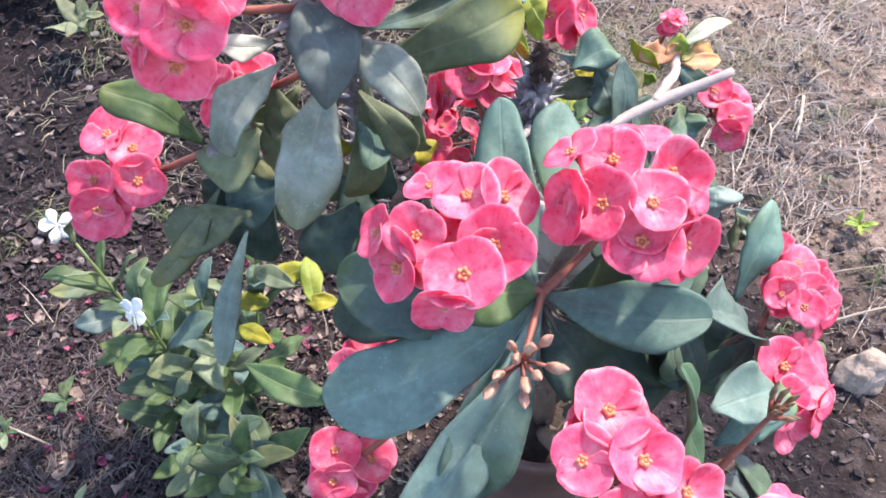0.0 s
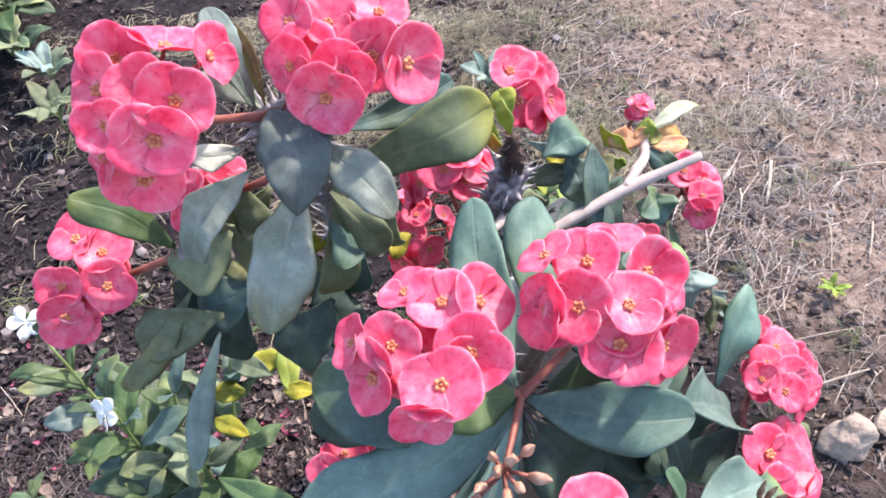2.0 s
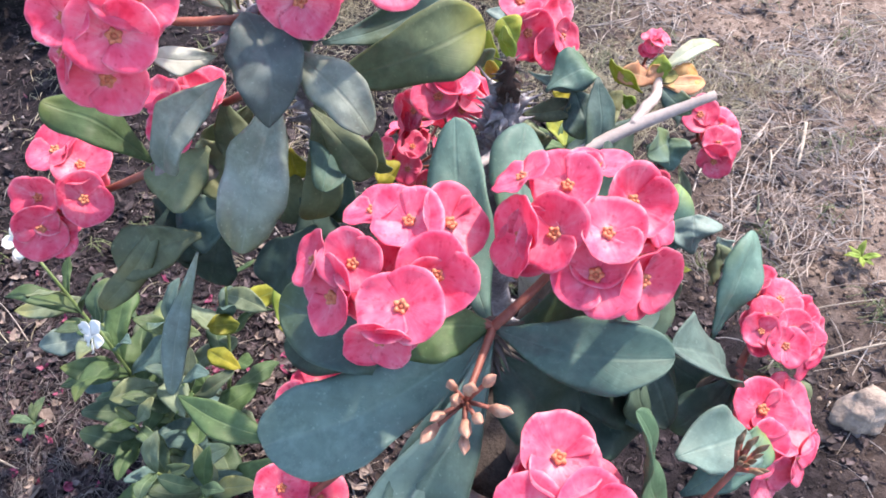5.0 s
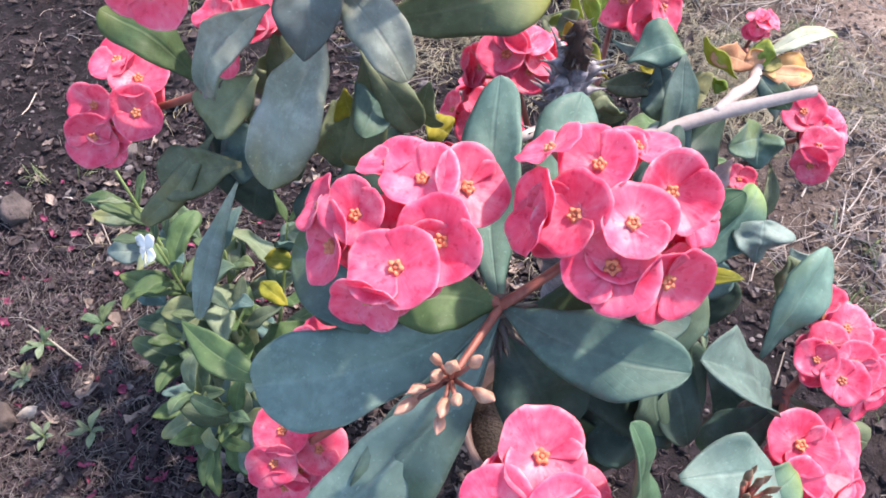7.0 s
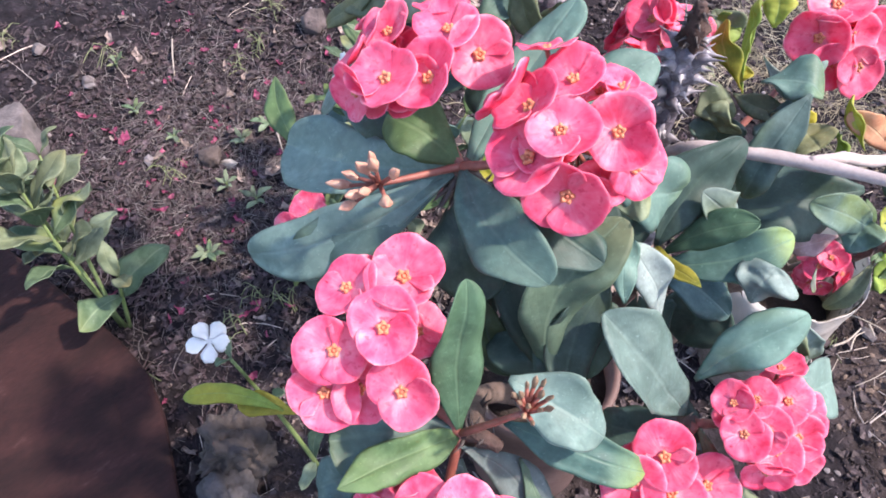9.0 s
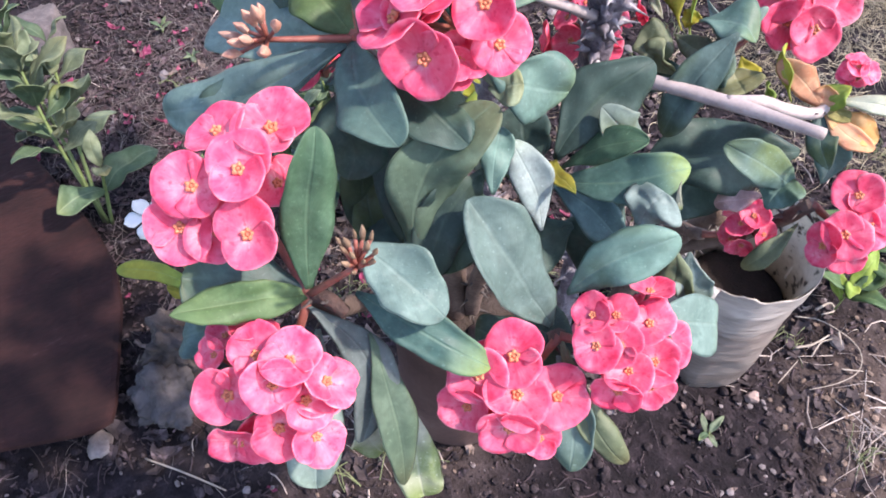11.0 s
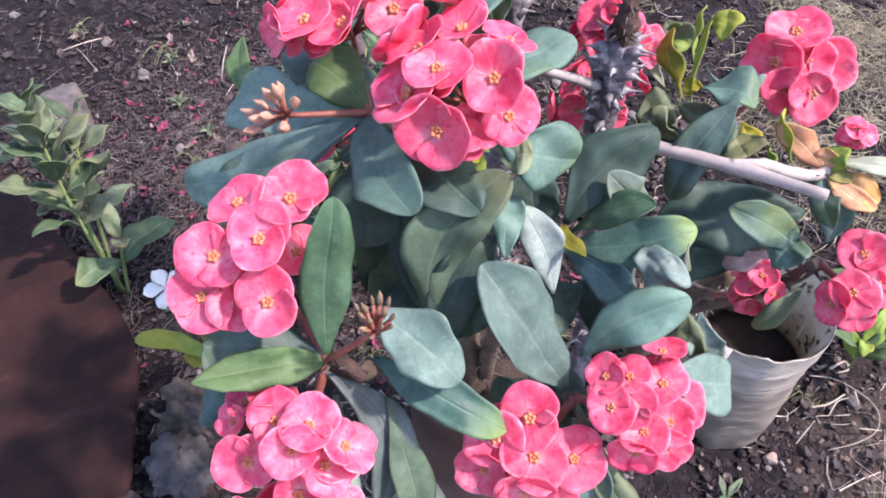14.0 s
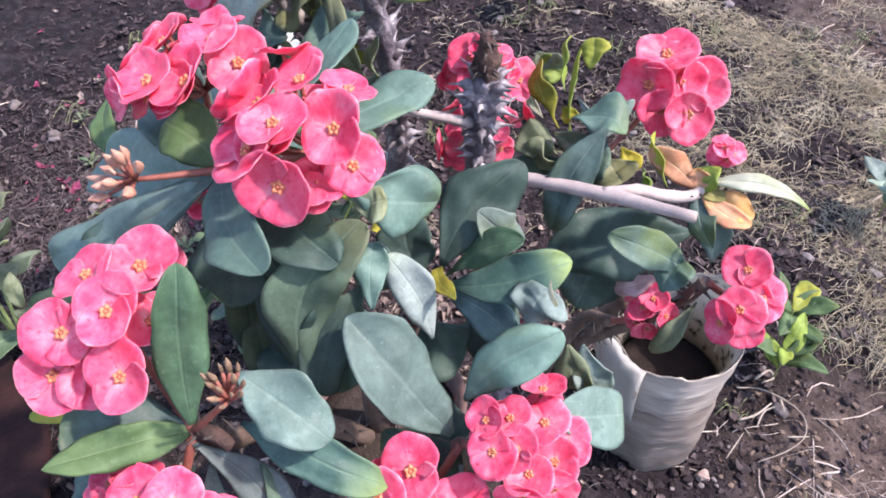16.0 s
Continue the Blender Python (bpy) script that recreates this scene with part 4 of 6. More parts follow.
    for k in range(150):
        x, y = spot_on_ground(rng, lambda d: 0.25 + 0.5 * d)
        for i in range(9):
            blades.append(straw_piece(rng, rng.uniform(0.02, 0.05), 0.0009, 0.03, x + rng.gauss(0, 0.012), y + rng.gauss(0, 0.012)))
    scatter("grass", "thin sparse grey-green grass tufts", "grass", grass, blades)


ground_litter()


# ---- plants ----
LEAF["peri"] = blade("leaf_peri", (0.042, 0.080, 0.042), (0.086, 0.138, 0.078), (0.22, 0.28, 0.18), (0.20, 0.24, 0.09), 0.6, 0.46)
LEAF["sage"] = blade("leaf_sage", (0.105, 0.148, 0.09), (0.172, 0.216, 0.142), (0.25, 0.30, 0.20), (0.30, 0.30, 0.12), 0.58, 0.5)
main_plant = thing("crown_of_thorns_plant", (0.095, 0.39, 0.0), "potted crown of thorns with large pink flower heads and grey-green leaves", "plant", "crown of thorns plants")
back_plant = thing("crown_of_thorns_plant", (0.085, 0.57, 0.0), "thorny plant with bare pale branch, yellowing leaves and pink flowers", "plant", "crown of thorns plants")
tall_plant = thing("crown_of_thorns_plant", (-0.16, 0.60, 0.0), "tall crown of thorns with drooping grey-green leaves and pink flower heads", "plant", "crown of thorns plants")
# main plant: heads of flowers
cluster(main_plant, (0.061, 0.302, 0.666), [(0.007, 0.336, 0.738, -80, 83, 164, 43), (-0.027, 0.309, 0.729, -105, 73, 164, 41), (-0.041, 0.295, 0.712, -134, 47, 129, 48), (0.025, 0.303, 0.725, -82, 59, 116, 48), (0.004, 0.282, 0.723, -94, 53, 11, 49), (-0.009, 0.265, 0.711, -86, 28, 167, 39), (-0.018, 0.351, 0.731, 176, 76, 141, 38), (0.033, 0.342, 0.728, -10, 49, 80, 47), (-0.055, 0.320, 0.717, -158, 49, 140, 36), (-0.011, 0.306, 0.717, -86, 57, 55, 43)])
cluster(main_plant, (0.061, 0.302, 0.666), [(0.106, 0.356, 0.749, -132, 78, -163, 43), (0.149, 0.355, 0.735, -44, 46, 97, 45), (0.077, 0.329, 0.731, -150, 36, 125, 47), (0.097, 0.327, 0.737, -115, 51, 78, 46), (0.122, 0.304, 0.726, -108, 46, 14, 50), (0.154, 0.308, 0.714, -49, 33, 163, 49), (0.129, 0.323, 0.743, -50, 66, 35, 43), (0.077, 0.360, 0.753, 171, 59, 115, 37), (0.166, 0.357, 0.714, -11, 32, 44, 39), (0.128, 0.380, 0.743, 119, 86, 141, 39), (0.156, 0.336, 0.707, -38, 38, 20, 36)])
cluster(main_plant, (0.183, 0.197, 0.567), [(0.080, 0.184, 0.648, -74, 72, 91, 43), (0.101, 0.217, 0.653, -8, 72, 31, 51), (0.121, 0.184, 0.648, -27, 66, 88, 48), (0.129, 0.206, 0.629, 4, 60, 10, 38), (0.106, 0.153, 0.633, -33, 65, 164, 47), (0.115, 0.135, 0.608, -48, 44, -39, 48), (0.128, 0.155, 0.607, -12, 49, 69, 43), (0.153, 0.172, 0.620, -22, 58, 93, 46)])
cluster(main_plant, (0.183, 0.197, 0.567), [(0.244, 0.180, 0.553, 32, 52, -77, 40), (0.207, 0.145, 0.563, -6, 78, 100, 40), (0.226, 0.163, 0.570, 25, 72, 10, 40), (0.233, 0.146, 0.562, -8, 61, -179, 38), (0.246, 0.162, 0.545, -5, 56, -92, 39), (0.246, 0.139, 0.524, -19, 39, -101, 42), (0.214, 0.117, 0.541, -44, 58, -159, 45), (0.232, 0.110, 0.503, -32, 30, -169, 40), (0.259, 0.160, 0.511, 1, 29, -69, 40), (0.170, 0.133, 0.544, -165, 80, -128, 29), (0.176, 0.120, 0.536, -98, 65, -133, 27), (0.184, 0.150, 0.555, 120, 73, -143, 35)])
cluster(main_plant, (0.277, 0.358, 0.509), [(0.282, 0.310, 0.529, -50, 69, 108, 49), (0.278, 0.283, 0.518, -67, 57, -137, 45), (0.301, 0.303, 0.506, -43, 58, -47, 48), (0.314, 0.332, 0.496, -1, 61, 74, 46), (0.316, 0.288, 0.491, -37, 36, -164, 45), (0.330, 0.308, 0.477, -25, 50, 56, 29), (0.286, 0.269, 0.493, -66, 39, -154, 40)])
cluster(main_plant, (0.277, 0.358, 0.509), [(0.289, 0.373, 0.546, -95, 67, 178, 30), (0.298, 0.388, 0.546, -82, 73, 84, 32), (0.309, 0.363, 0.539, -80, 49, -29, 36), (0.319, 0.377, 0.542, -63, 62, 89, 33), (0.314, 0.408, 0.541, -44, 70, 51, 36), (0.332, 0.379, 0.523, -56, 54, 3, 34), (0.336, 0.400, 0.524, -19, 50, 71, 35), (0.337, 0.369, 0.508, -50, 27, -162, 37), (0.347, 0.391, 0.510, -28, 27, 33, 32), (0.294, 0.423, 0.547, 153, 79, 166, 32), (0.329, 0.420, 0.521, 16, 51, 45, 34)])
cluster(main_plant, (-0.025, 0.308, 0.583), [(-0.080, 0.322, 0.542, -80, 73, 24, 38), (-0.094, 0.307, 0.535, -87, 57, 107, 36), (-0.070, 0.331, 0.536, 3, 69, -14, 33), (-0.082, 0.306, 0.522, -63, 45, -15, 36)])
cluster(main_plant, (-0.045, 0.258, 0.540), [(-0.109, 0.255, 0.486, -56, 67, 139, 41), (-0.111, 0.232, 0.471, -72, 59, -178, 40), (-0.078, 0.251, 0.472, -11, 58, 10, 41), (-0.102, 0.221, 0.450, -59, 47, 161, 39), (-0.093, 0.236, 0.455, -39, 59, -6, 34)])
# main plant: leaves
leaf(main_plant, (0.061, 0.302, 0.666), (-0.099, 0.247, 0.596), 0.063, (-0.14, -0.60, 0.79), 0.05, "wax")
leaf(main_plant, (0.061, 0.302, 0.666), (-0.048, 0.163, 0.566), 0.048, (0.20, -0.68, 0.71), 0.05, "wax")
leaf(main_plant, (0.061, 0.302, 0.666), (-0.009, 0.185, 0.557), 0.050, (0.09, -0.71, 0.70), 0.08, "teal")
leaf(main_plant, (0.061, 0.302, 0.666), (0.177, 0.277, 0.671), 0.048, (-0.13, -0.46, 0.88), 0.08, "mint")
leaf(main_plant, (0.061, 0.302, 0.656), (0.034, 0.438, 0.729), 0.043, (0.08, -0.46, 0.89), -0.05, "mint")
leaf(main_plant, (0.091, 0.352, 0.656), (0.088, 0.473, 0.691), 0.045, (0.01, -0.27, 0.96), 0.04, "mint")
leaf(main_plant, (0.061, 0.302, 0.666), (-0.003, 0.283, 0.682), 0.048, (0.32, -0.36, 0.88), 0.06, "green")
leaf(main_plant, (0.061, 0.302, 0.646), (-0.094, 0.332, 0.654), 0.060, (-0.02, -0.35, 0.94), 0.05, "teal")
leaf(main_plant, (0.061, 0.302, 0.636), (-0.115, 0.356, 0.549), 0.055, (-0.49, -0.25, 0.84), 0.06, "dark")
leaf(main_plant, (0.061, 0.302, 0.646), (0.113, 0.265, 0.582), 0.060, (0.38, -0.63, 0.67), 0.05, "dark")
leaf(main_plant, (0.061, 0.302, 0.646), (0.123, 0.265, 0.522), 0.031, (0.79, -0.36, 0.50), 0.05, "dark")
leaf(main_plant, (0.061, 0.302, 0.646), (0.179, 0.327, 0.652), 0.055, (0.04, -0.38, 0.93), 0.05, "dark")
leaf(main_plant, (0.267, 0.358, 0.509), (0.197, 0.321, 0.613), 0.060, (0.76, 0.25, 0.60), 0.05, "wax", full=0.55, fold=0.25)
leaf(main_plant, (0.197, 0.340, 0.607), (0.168, 0.363, 0.639), 0.026, (0.53, -0.38, 0.76), 0.06, "mint")
leaf(main_plant, (0.176, 0.346, 0.611), (0.200, 0.285, 0.549), 0.045, (0.58, -0.45, 0.68), 0.06, "dark", full=0.55)
leaf(main_plant, (0.188, 0.285, 0.534), (0.169, 0.354, 0.667), 0.050, (0.68, -0.61, 0.41), 0.06, "fern", full=0.62, curve=0.17, wavy=1.2)
leaf(main_plant, (-0.088, 0.249, 0.600), (-0.163, 0.275, 0.614), 0.022, (0.06, -0.35, 0.93), 0.06, "green", full=0.5, pointed=True)
leaf(main_plant, (0.061, 0.302, 0.646), (0.104, 0.281, 0.493), 0.032, (0.88, -0.37, 0.30), 0.06, "dark")
leaf(main_plant, (0.061, 0.302, 0.616), (0.189, 0.299, 0.545), 0.060, (0.47, -0.21, 0.86), 0.06, "dark")
leaf(main_plant, (0.163, 0.424, 0.566), (0.164, 0.507, 0.635), 0.053, (0.51, -0.55, 0.66), 0.05, "dark", full=0.6, curve=0.05)
leaf(main_plant, (0.168, 0.424, 0.556), (0.218, 0.465, 0.616), 0.028, (-0.41, -0.57, 0.72), 0.10, "deep")
leaf(main_plant, (0.168, 0.424, 0.546), (0.237, 0.494, 0.591), 0.040, (0.29, -0.70, 0.65), 0.06, "lit_tip", full=0.72)
leaf(main_plant, (0.163, 0.424, 0.536), (0.234, 0.450, 0.516), 0.035, (0.39, -0.48, 0.79), 0.08, "blue")
leaf(main_plant, (0.255, 0.378, 0.524), (0.288, 0.438, 0.595), 0.041, (0.25, -0.80, 0.55), 0.06, "mint", full=0.65)
leaf(main_plant, (0.186, 0.494, 0.572), (0.173, 0.457, 0.616), 0.032, (0.96, -0.01, 0.27), 0.15, "pale")
leaf(main_plant, (0.154, 0.359, 0.682), (0.172, 0.419, 0.650), 0.050, (0.87, 0.02, 0.50), 0.06, "mint", full=0.5)
leaf(main_plant, (0.140, 0.355, 0.682), (0.166, 0.383, 0.661), 0.020, (0.77, -0.29, 0.57), 0.06, "sage", full=0.5)
leaf(main_plant, (0.273, 0.440, 0.642), (0.280, 0.442, 0.617), 0.004, (0.73, -0.65, 0.18), 0.06, "cream")
leaf(main_plant, (0.257, 0.477, 0.561), (0.231, 0.458, 0.561), 0.023, (0.39, -0.53, 0.76), 0.06, "pale")
leaf(main_plant, (0.155, 0.358, 0.668), (0.171, 0.376, 0.677), 0.030, (0.24, -0.60, 0.77), 0.06, "sage")
leaf(main_plant, (0.163, 0.424, 0.566), (0.221, 0.396, 0.604), 0.014, (-0.58, -0.10, 0.81), 0.06, "yellow", pointed=True)
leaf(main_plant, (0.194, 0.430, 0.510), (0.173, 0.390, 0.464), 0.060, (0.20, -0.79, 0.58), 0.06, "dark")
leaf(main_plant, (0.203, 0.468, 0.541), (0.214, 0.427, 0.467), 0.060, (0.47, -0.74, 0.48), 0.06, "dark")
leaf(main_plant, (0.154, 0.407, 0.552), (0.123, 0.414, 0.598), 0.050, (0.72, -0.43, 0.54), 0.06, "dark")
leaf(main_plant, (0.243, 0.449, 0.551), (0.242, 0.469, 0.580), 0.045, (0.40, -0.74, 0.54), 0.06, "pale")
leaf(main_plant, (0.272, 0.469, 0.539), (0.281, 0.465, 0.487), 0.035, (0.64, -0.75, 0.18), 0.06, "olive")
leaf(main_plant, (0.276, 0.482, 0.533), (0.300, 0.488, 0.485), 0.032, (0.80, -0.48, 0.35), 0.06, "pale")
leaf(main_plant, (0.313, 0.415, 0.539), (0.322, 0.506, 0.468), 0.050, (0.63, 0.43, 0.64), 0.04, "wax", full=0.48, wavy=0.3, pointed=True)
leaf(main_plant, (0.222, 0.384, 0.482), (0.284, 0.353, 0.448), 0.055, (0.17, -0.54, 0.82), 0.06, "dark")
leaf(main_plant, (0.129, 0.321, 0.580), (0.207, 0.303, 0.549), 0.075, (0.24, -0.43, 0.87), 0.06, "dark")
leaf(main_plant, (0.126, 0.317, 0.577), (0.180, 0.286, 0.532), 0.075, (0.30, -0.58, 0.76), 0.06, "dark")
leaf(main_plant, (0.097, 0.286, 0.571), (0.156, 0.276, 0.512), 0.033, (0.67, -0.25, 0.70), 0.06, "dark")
leaf(main_plant, (0.183, 0.197, 0.567), (0.154, 0.232, 0.687), 0.038, (0.86, -0.39, 0.33), -0.03, "deep", full=0.55)
leaf(main_plant, (0.186, 0.238, 0.605), (0.252, 0.269, 0.575), 0.047, (0.47, -0.14, 0.87), 0.06, "wax", full=0.5)
leaf(main_plant, (0.196, 0.227, 0.564), (0.285, 0.289, 0.532), 0.035, (0.51, -0.30, 0.81), 0.06, "lit_tip", full=0.55)
leaf(main_plant, (0.183, 0.197, 0.567), (0.168, 0.105, 0.592), 0.030, (0.56, 0.13, 0.82), 0.03, "green", full=0.5, pointed=True, wavy=1.6)
leaf(main_plant, (0.190, 0.193, 0.563), (0.259, 0.193, 0.452), 0.036, (0.44, 0.08, 0.89), 0.06, "slate", full=0.5, curve=0.2)
leaf(main_plant, (0.216, 0.226, 0.535), (0.292, 0.212, 0.407), 0.030, (0.38, 0.05, 0.92), 0.06, "fern", full=0.5, curve=0.08)
leaf(main_plant, (0.238, 0.245, 0.436), (0.289, 0.230, 0.344), 0.040, (0.80, -0.33, 0.50), 0.05, "cream")
leaf(main_plant, (0.183, 0.197, 0.567), (0.132, 0.122, 0.578), 0.060, (0.45, -0.19, 0.87), 0.06, "teal")
leaf(main_plant, (0.183, 0.197, 0.517), (0.260, 0.147, 0.419), 0.045, (0.70, -0.25, 0.67), 0.06, "pale")
leaf(main_plant, (0.238, 0.202, 0.464), (0.254, 0.209, 0.411), 0.035, (0.96, -0.03, 0.28), 0.06, "cream")
leaf(main_plant, (0.288, 0.350, 0.502), (0.351, 0.329, 0.427), 0.036, (0.36, -0.52, 0.77), 0.06, "wax", full=0.6)
leaf(main_plant, (0.277, 0.358, 0.509), (0.375, 0.367, 0.434), 0.026, (0.59, -0.34, 0.73), 0.08, "olive")
leaf(main_plant, (0.277, 0.358, 0.499), (0.220, 0.317, 0.473), 0.040, (0.01, -0.53, 0.85), 0.06, "dark")
leaf(main_plant, (0.140, 0.137, 0.515), (0.122, 0.102, 0.493), 0.040, (0.34, -0.62, 0.71), 0.06, "teal")
leaf(main_plant, (0.159, 0.362, 0.570), (0.162, 0.367, 0.630), 0.031, (0.54, -0.08, 0.84), 0.06, "pale", full=0.55)
leaf(main_plant, (0.207, 0.384, 0.547), (0.170, 0.370, 0.623), 0.032, (0.57, -0.14, 0.81), 0.06, "frost", full=0.55)
# main plant: stems, buds
stem(main_plant, [(0.100, 0.375, 0.255), (0.090, 0.368, 0.481), (0.061, 0.302, 0.666)], [0.0130, 0.0110, 0.0080], BROWNBARK, 40, 0.012, seed=1)
stem(main_plant, [(0.061, 0.302, 0.621), (0.058, 0.302, 0.646), (0.061, 0.302, 0.664)], [0.0090, 0.0080, 0.0060], BROWNBARK, 20, 0.022, seed=6)
stem(main_plant, [(0.100, 0.365, 0.255), (0.112, 0.286, 0.391), (0.173, 0.217, 0.517), (0.183, 0.197, 0.567)], [0.0120, 0.0100, 0.0080, 0.0060], BROWNBARK, 27, 0.012, seed=2)
stem(main_plant, [(0.120, 0.385, 0.255), (0.219, 0.367, 0.382), (0.277, 0.358, 0.509)], [0.0110, 0.0090, 0.0060], BROWNBARK, 31, 0.012, seed=3)
stem(main_plant, [(0.100, 0.395, 0.255), (0.133, 0.384, 0.399), (0.179, 0.400, 0.573)], [0.0110, 0.0090, 0.0060], BROWNBARK, 31, 0.012, seed=4)
stem(main_plant, [(0.178, 0.194, 0.560), (0.192, 0.205, 0.568), (0.206, 0.214, 0.560)], [0.0050, 0.0060, 0.0050], DEADTIP, 12, 0.010, seed=5, name="knot", label="scarred brown thorny stem knot")
buds(main_plant, (0.061, 0.302, 0.666), (0.043, 0.243, 0.676), [(0.036, 0.245, 0.690), (0.045, 0.240, 0.696), (0.055, 0.247, 0.692), (0.029, 0.234, 0.677), (0.025, 0.228, 0.670), (0.038, 0.237, 0.689), (0.049, 0.229, 0.685), (0.060, 0.236, 0.681), (0.043, 0.227, 0.679), (0.042, 0.221, 0.672)], BUD, 0.0125, "closed salmon-pink buds on a red forking stalk", 0.31)
buds(main_plant, (0.183, 0.197, 0.567), (0.217, 0.222, 0.626), [(0.212, 0.226, 0.649), (0.220, 0.229, 0.644), (0.220, 0.220, 0.642), (0.227, 0.217, 0.637), (0.227, 0.228, 0.639), (0.212, 0.217, 0.647), (0.217, 0.234, 0.648), (0.214, 0.230, 0.649), (0.214, 0.220, 0.647), (0.224, 0.232, 0.642), (0.225, 0.224, 0.640), (0.222, 0.215, 0.640), (0.216, 0.217, 0.644)], DRYBUD, 0.0100, "dry brown buds", 0.19)
# back plant
stem(back_plant, [(0.085, 0.570, 0.000), (0.080, 0.560, 0.300), (0.066, 0.539, 0.556), (0.072, 0.537, 0.621), (0.077, 0.536, 0.657)], [0.0130, 0.0130, 0.0135, 0.0135, 0.0110], DARKBARK, 80, 0.024, seed=11, lumps=0.6, knobs=True)
stem(back_plant, [(0.077, 0.536, 0.652), (0.077, 0.536, 0.677), (0.077, 0.536, 0.699)], [0.0095, 0.0090, 0.0035], DEADTIP, 34, 0.009, seed=12, name="stump", label="dead dark brown dried stem tip", lumps=0.9)
stem(back_plant, [(0.072, 0.537, 0.500), (0.100, 0.525, 0.556), (0.133, 0.537, 0.578), (0.200, 0.569, 0.591), (0.274, 0.591, 0.610)], [0.0062, 0.0062, 0.0062, 0.0060, 0.0046], TWIG, 5, 0.006, seed=13, name="branch", label="bare pale grey branch")
stem(back_plant, [(0.068, 0.538, 0.600), (0.069, 0.516, 0.613), (0.042, 0.477, 0.627)], [0.0055, 0.0050, 0.0040], TWIG, 4, 0.006, seed=15, name="branch", label="short bare pale branch")
stem(back_plant, [(0.198, 0.568, 0.591), (0.212, 0.592, 0.592), (0.226, 0.616, 0.582), (0.234, 0.640, 0.574), (0.236, 0.652, 0.577)], [0.0056, 0.0054, 0.0050, 0.0052, 0.0040], TWIG, 6, 0.006, seed=14, name="side_twig", label="bare pale grey side twig")
cluster(back_plant, (0.090, 0.640, 0.480), [(0.122, 0.746, 0.585, -48, 35, 6, 47), (0.098, 0.747, 0.603, -62, 62, 24, 56), (0.106, 0.718, 0.583, -72, 31, 178, 54), (0.125, 0.722, 0.562, -56, 15, -47, 47), (0.146, 0.737, 0.562, -43, 20, -65, 51), (0.132, 0.764, 0.578, -12, 33, 83, 50)])
cluster(back_plant, (0.273, 0.643, 0.493), [(0.295, 0.665, 0.515, -86, 66, -151, 41), (0.320, 0.658, 0.503, -41, 57, 64, 42), (0.314, 0.638, 0.497, -70, 41, -20, 42), (0.309, 0.622, 0.486, -88, 33, 119, 38), (0.326, 0.638, 0.477, -52, 15, 16, 30)])
ball_head(back_plant, (0.022, 0.587, 0.602), 0.036, (0.066, 0.539, 0.476), [(-49, 70, 1.00, 1.00), (-109, 53, 1.00, 1.00), (-29, 42, 1.00, 1.00), (-149, 16, 1.00, 1.00), (-106, 54, 1.00, 1.00), (11, 22, 1.00, 1.00), (-60, 31, 1.00, 1.00), (-163, -12, 1.20, 1.00)], 0.042)
ball_head(back_plant, (-0.015, 0.605, 0.509), 0.040, (0.066, 0.539, 0.456), [(131, 73, 1.00, 1.00), (61, 67, 1.00, 1.00), (58, 12, 1.20, 1.00), (-109, -15, 1.20, 1.00), (-70, 3, 1.00, 1.00), (-85, 66, 0.92, 0.92), (-150, 36, 0.92, 0.92), (-12, 33, 0.92, 0.92), (125, 31, 0.92, 0.92), (-97, 29, 0.92, 0.92), (-5, -9, 0.92, 0.92)], 0.034)
ball_head(back_plant, (0.243, 0.615, 0.445), 0.022, (0.213, 0.594, 0.410), [(-64, 70, 1.20, 1.00), (-90, 41, 1.00, 1.00), (-12, 28, 1.00, 1.00), (-58, -21, 1.00, 1.00), (-96, -36, 1.01, 1.00), (138, 72, 0.92, 0.92), (-150, 36, 0.92, 0.92), (-110, 3, 0.92, 0.92), (-5, -9, 0.92, 0.92)], 0.028)
leaf(back_plant, (0.117, 0.604, 0.604), (0.165, 0.624, 0.611), 0.040, (-0.62, -0.35, 0.70), 0.10, "mint", fold=0.3)
leaf(back_plant, (0.145, 0.617, 0.598), (0.161, 0.582, 0.561), 0.042, (0.01, -0.73, 0.69), 0.06, "teal")
leaf(back_plant, (0.257, 0.598, 0.497), (0.253, 0.623, 0.521), 0.045, (-0.13, -0.69, 0.71), 0.06, "mint")
leaf(back_plant, (0.089, 0.650, 0.621), (0.075, 0.666, 0.642), 0.030, (0.12, -0.77, 0.63), 0.06, "lime")
leaf(back_plant, (0.096, 0.604, 0.574), (0.151, 0.608, 0.580), 0.026, (-0.04, -0.58, 0.81), 0.06, "olive")
leaf(back_plant, (0.040, 0.620, 0.605), (0.068, 0.633, 0.614), 0.030, (0.03, -0.63, 0.78), 0.06, "lime")
leaf(back_plant, (0.037, 0.631, 0.621), (0.065, 0.625, 0.604), 0.045, (0.26, -0.68, 0.68), 0.06, "olive")
leaf(back_plant, (0.165, 0.608, 0.583), (0.191, 0.600, 0.580), 0.045, (-0.10, -0.57, 0.81), 0.06, "olive")
leaf(back_plant, (0.093, 0.630, 0.555), (0.063, 0.666, 0.628), 0.016, (-0.62, -0.60, 0.49), 0.06, "lime")
leaf(back_plant, (0.068, 0.615, 0.568), (0.039, 0.615, 0.604), 0.012, (0.52, -0.74, 0.42), 0.06, "cream")
leaf(back_plant, (0.132, 0.662, 0.550), (0.156, 0.664, 0.536), 0.022, (0.45, -0.63, 0.63), 0.06, "yellow")
leaf(back_plant, (0.084, 0.630, 0.563), (0.080, 0.640, 0.577), 0.020, (0.10, -0.79, 0.60), 0.06, "yellow")
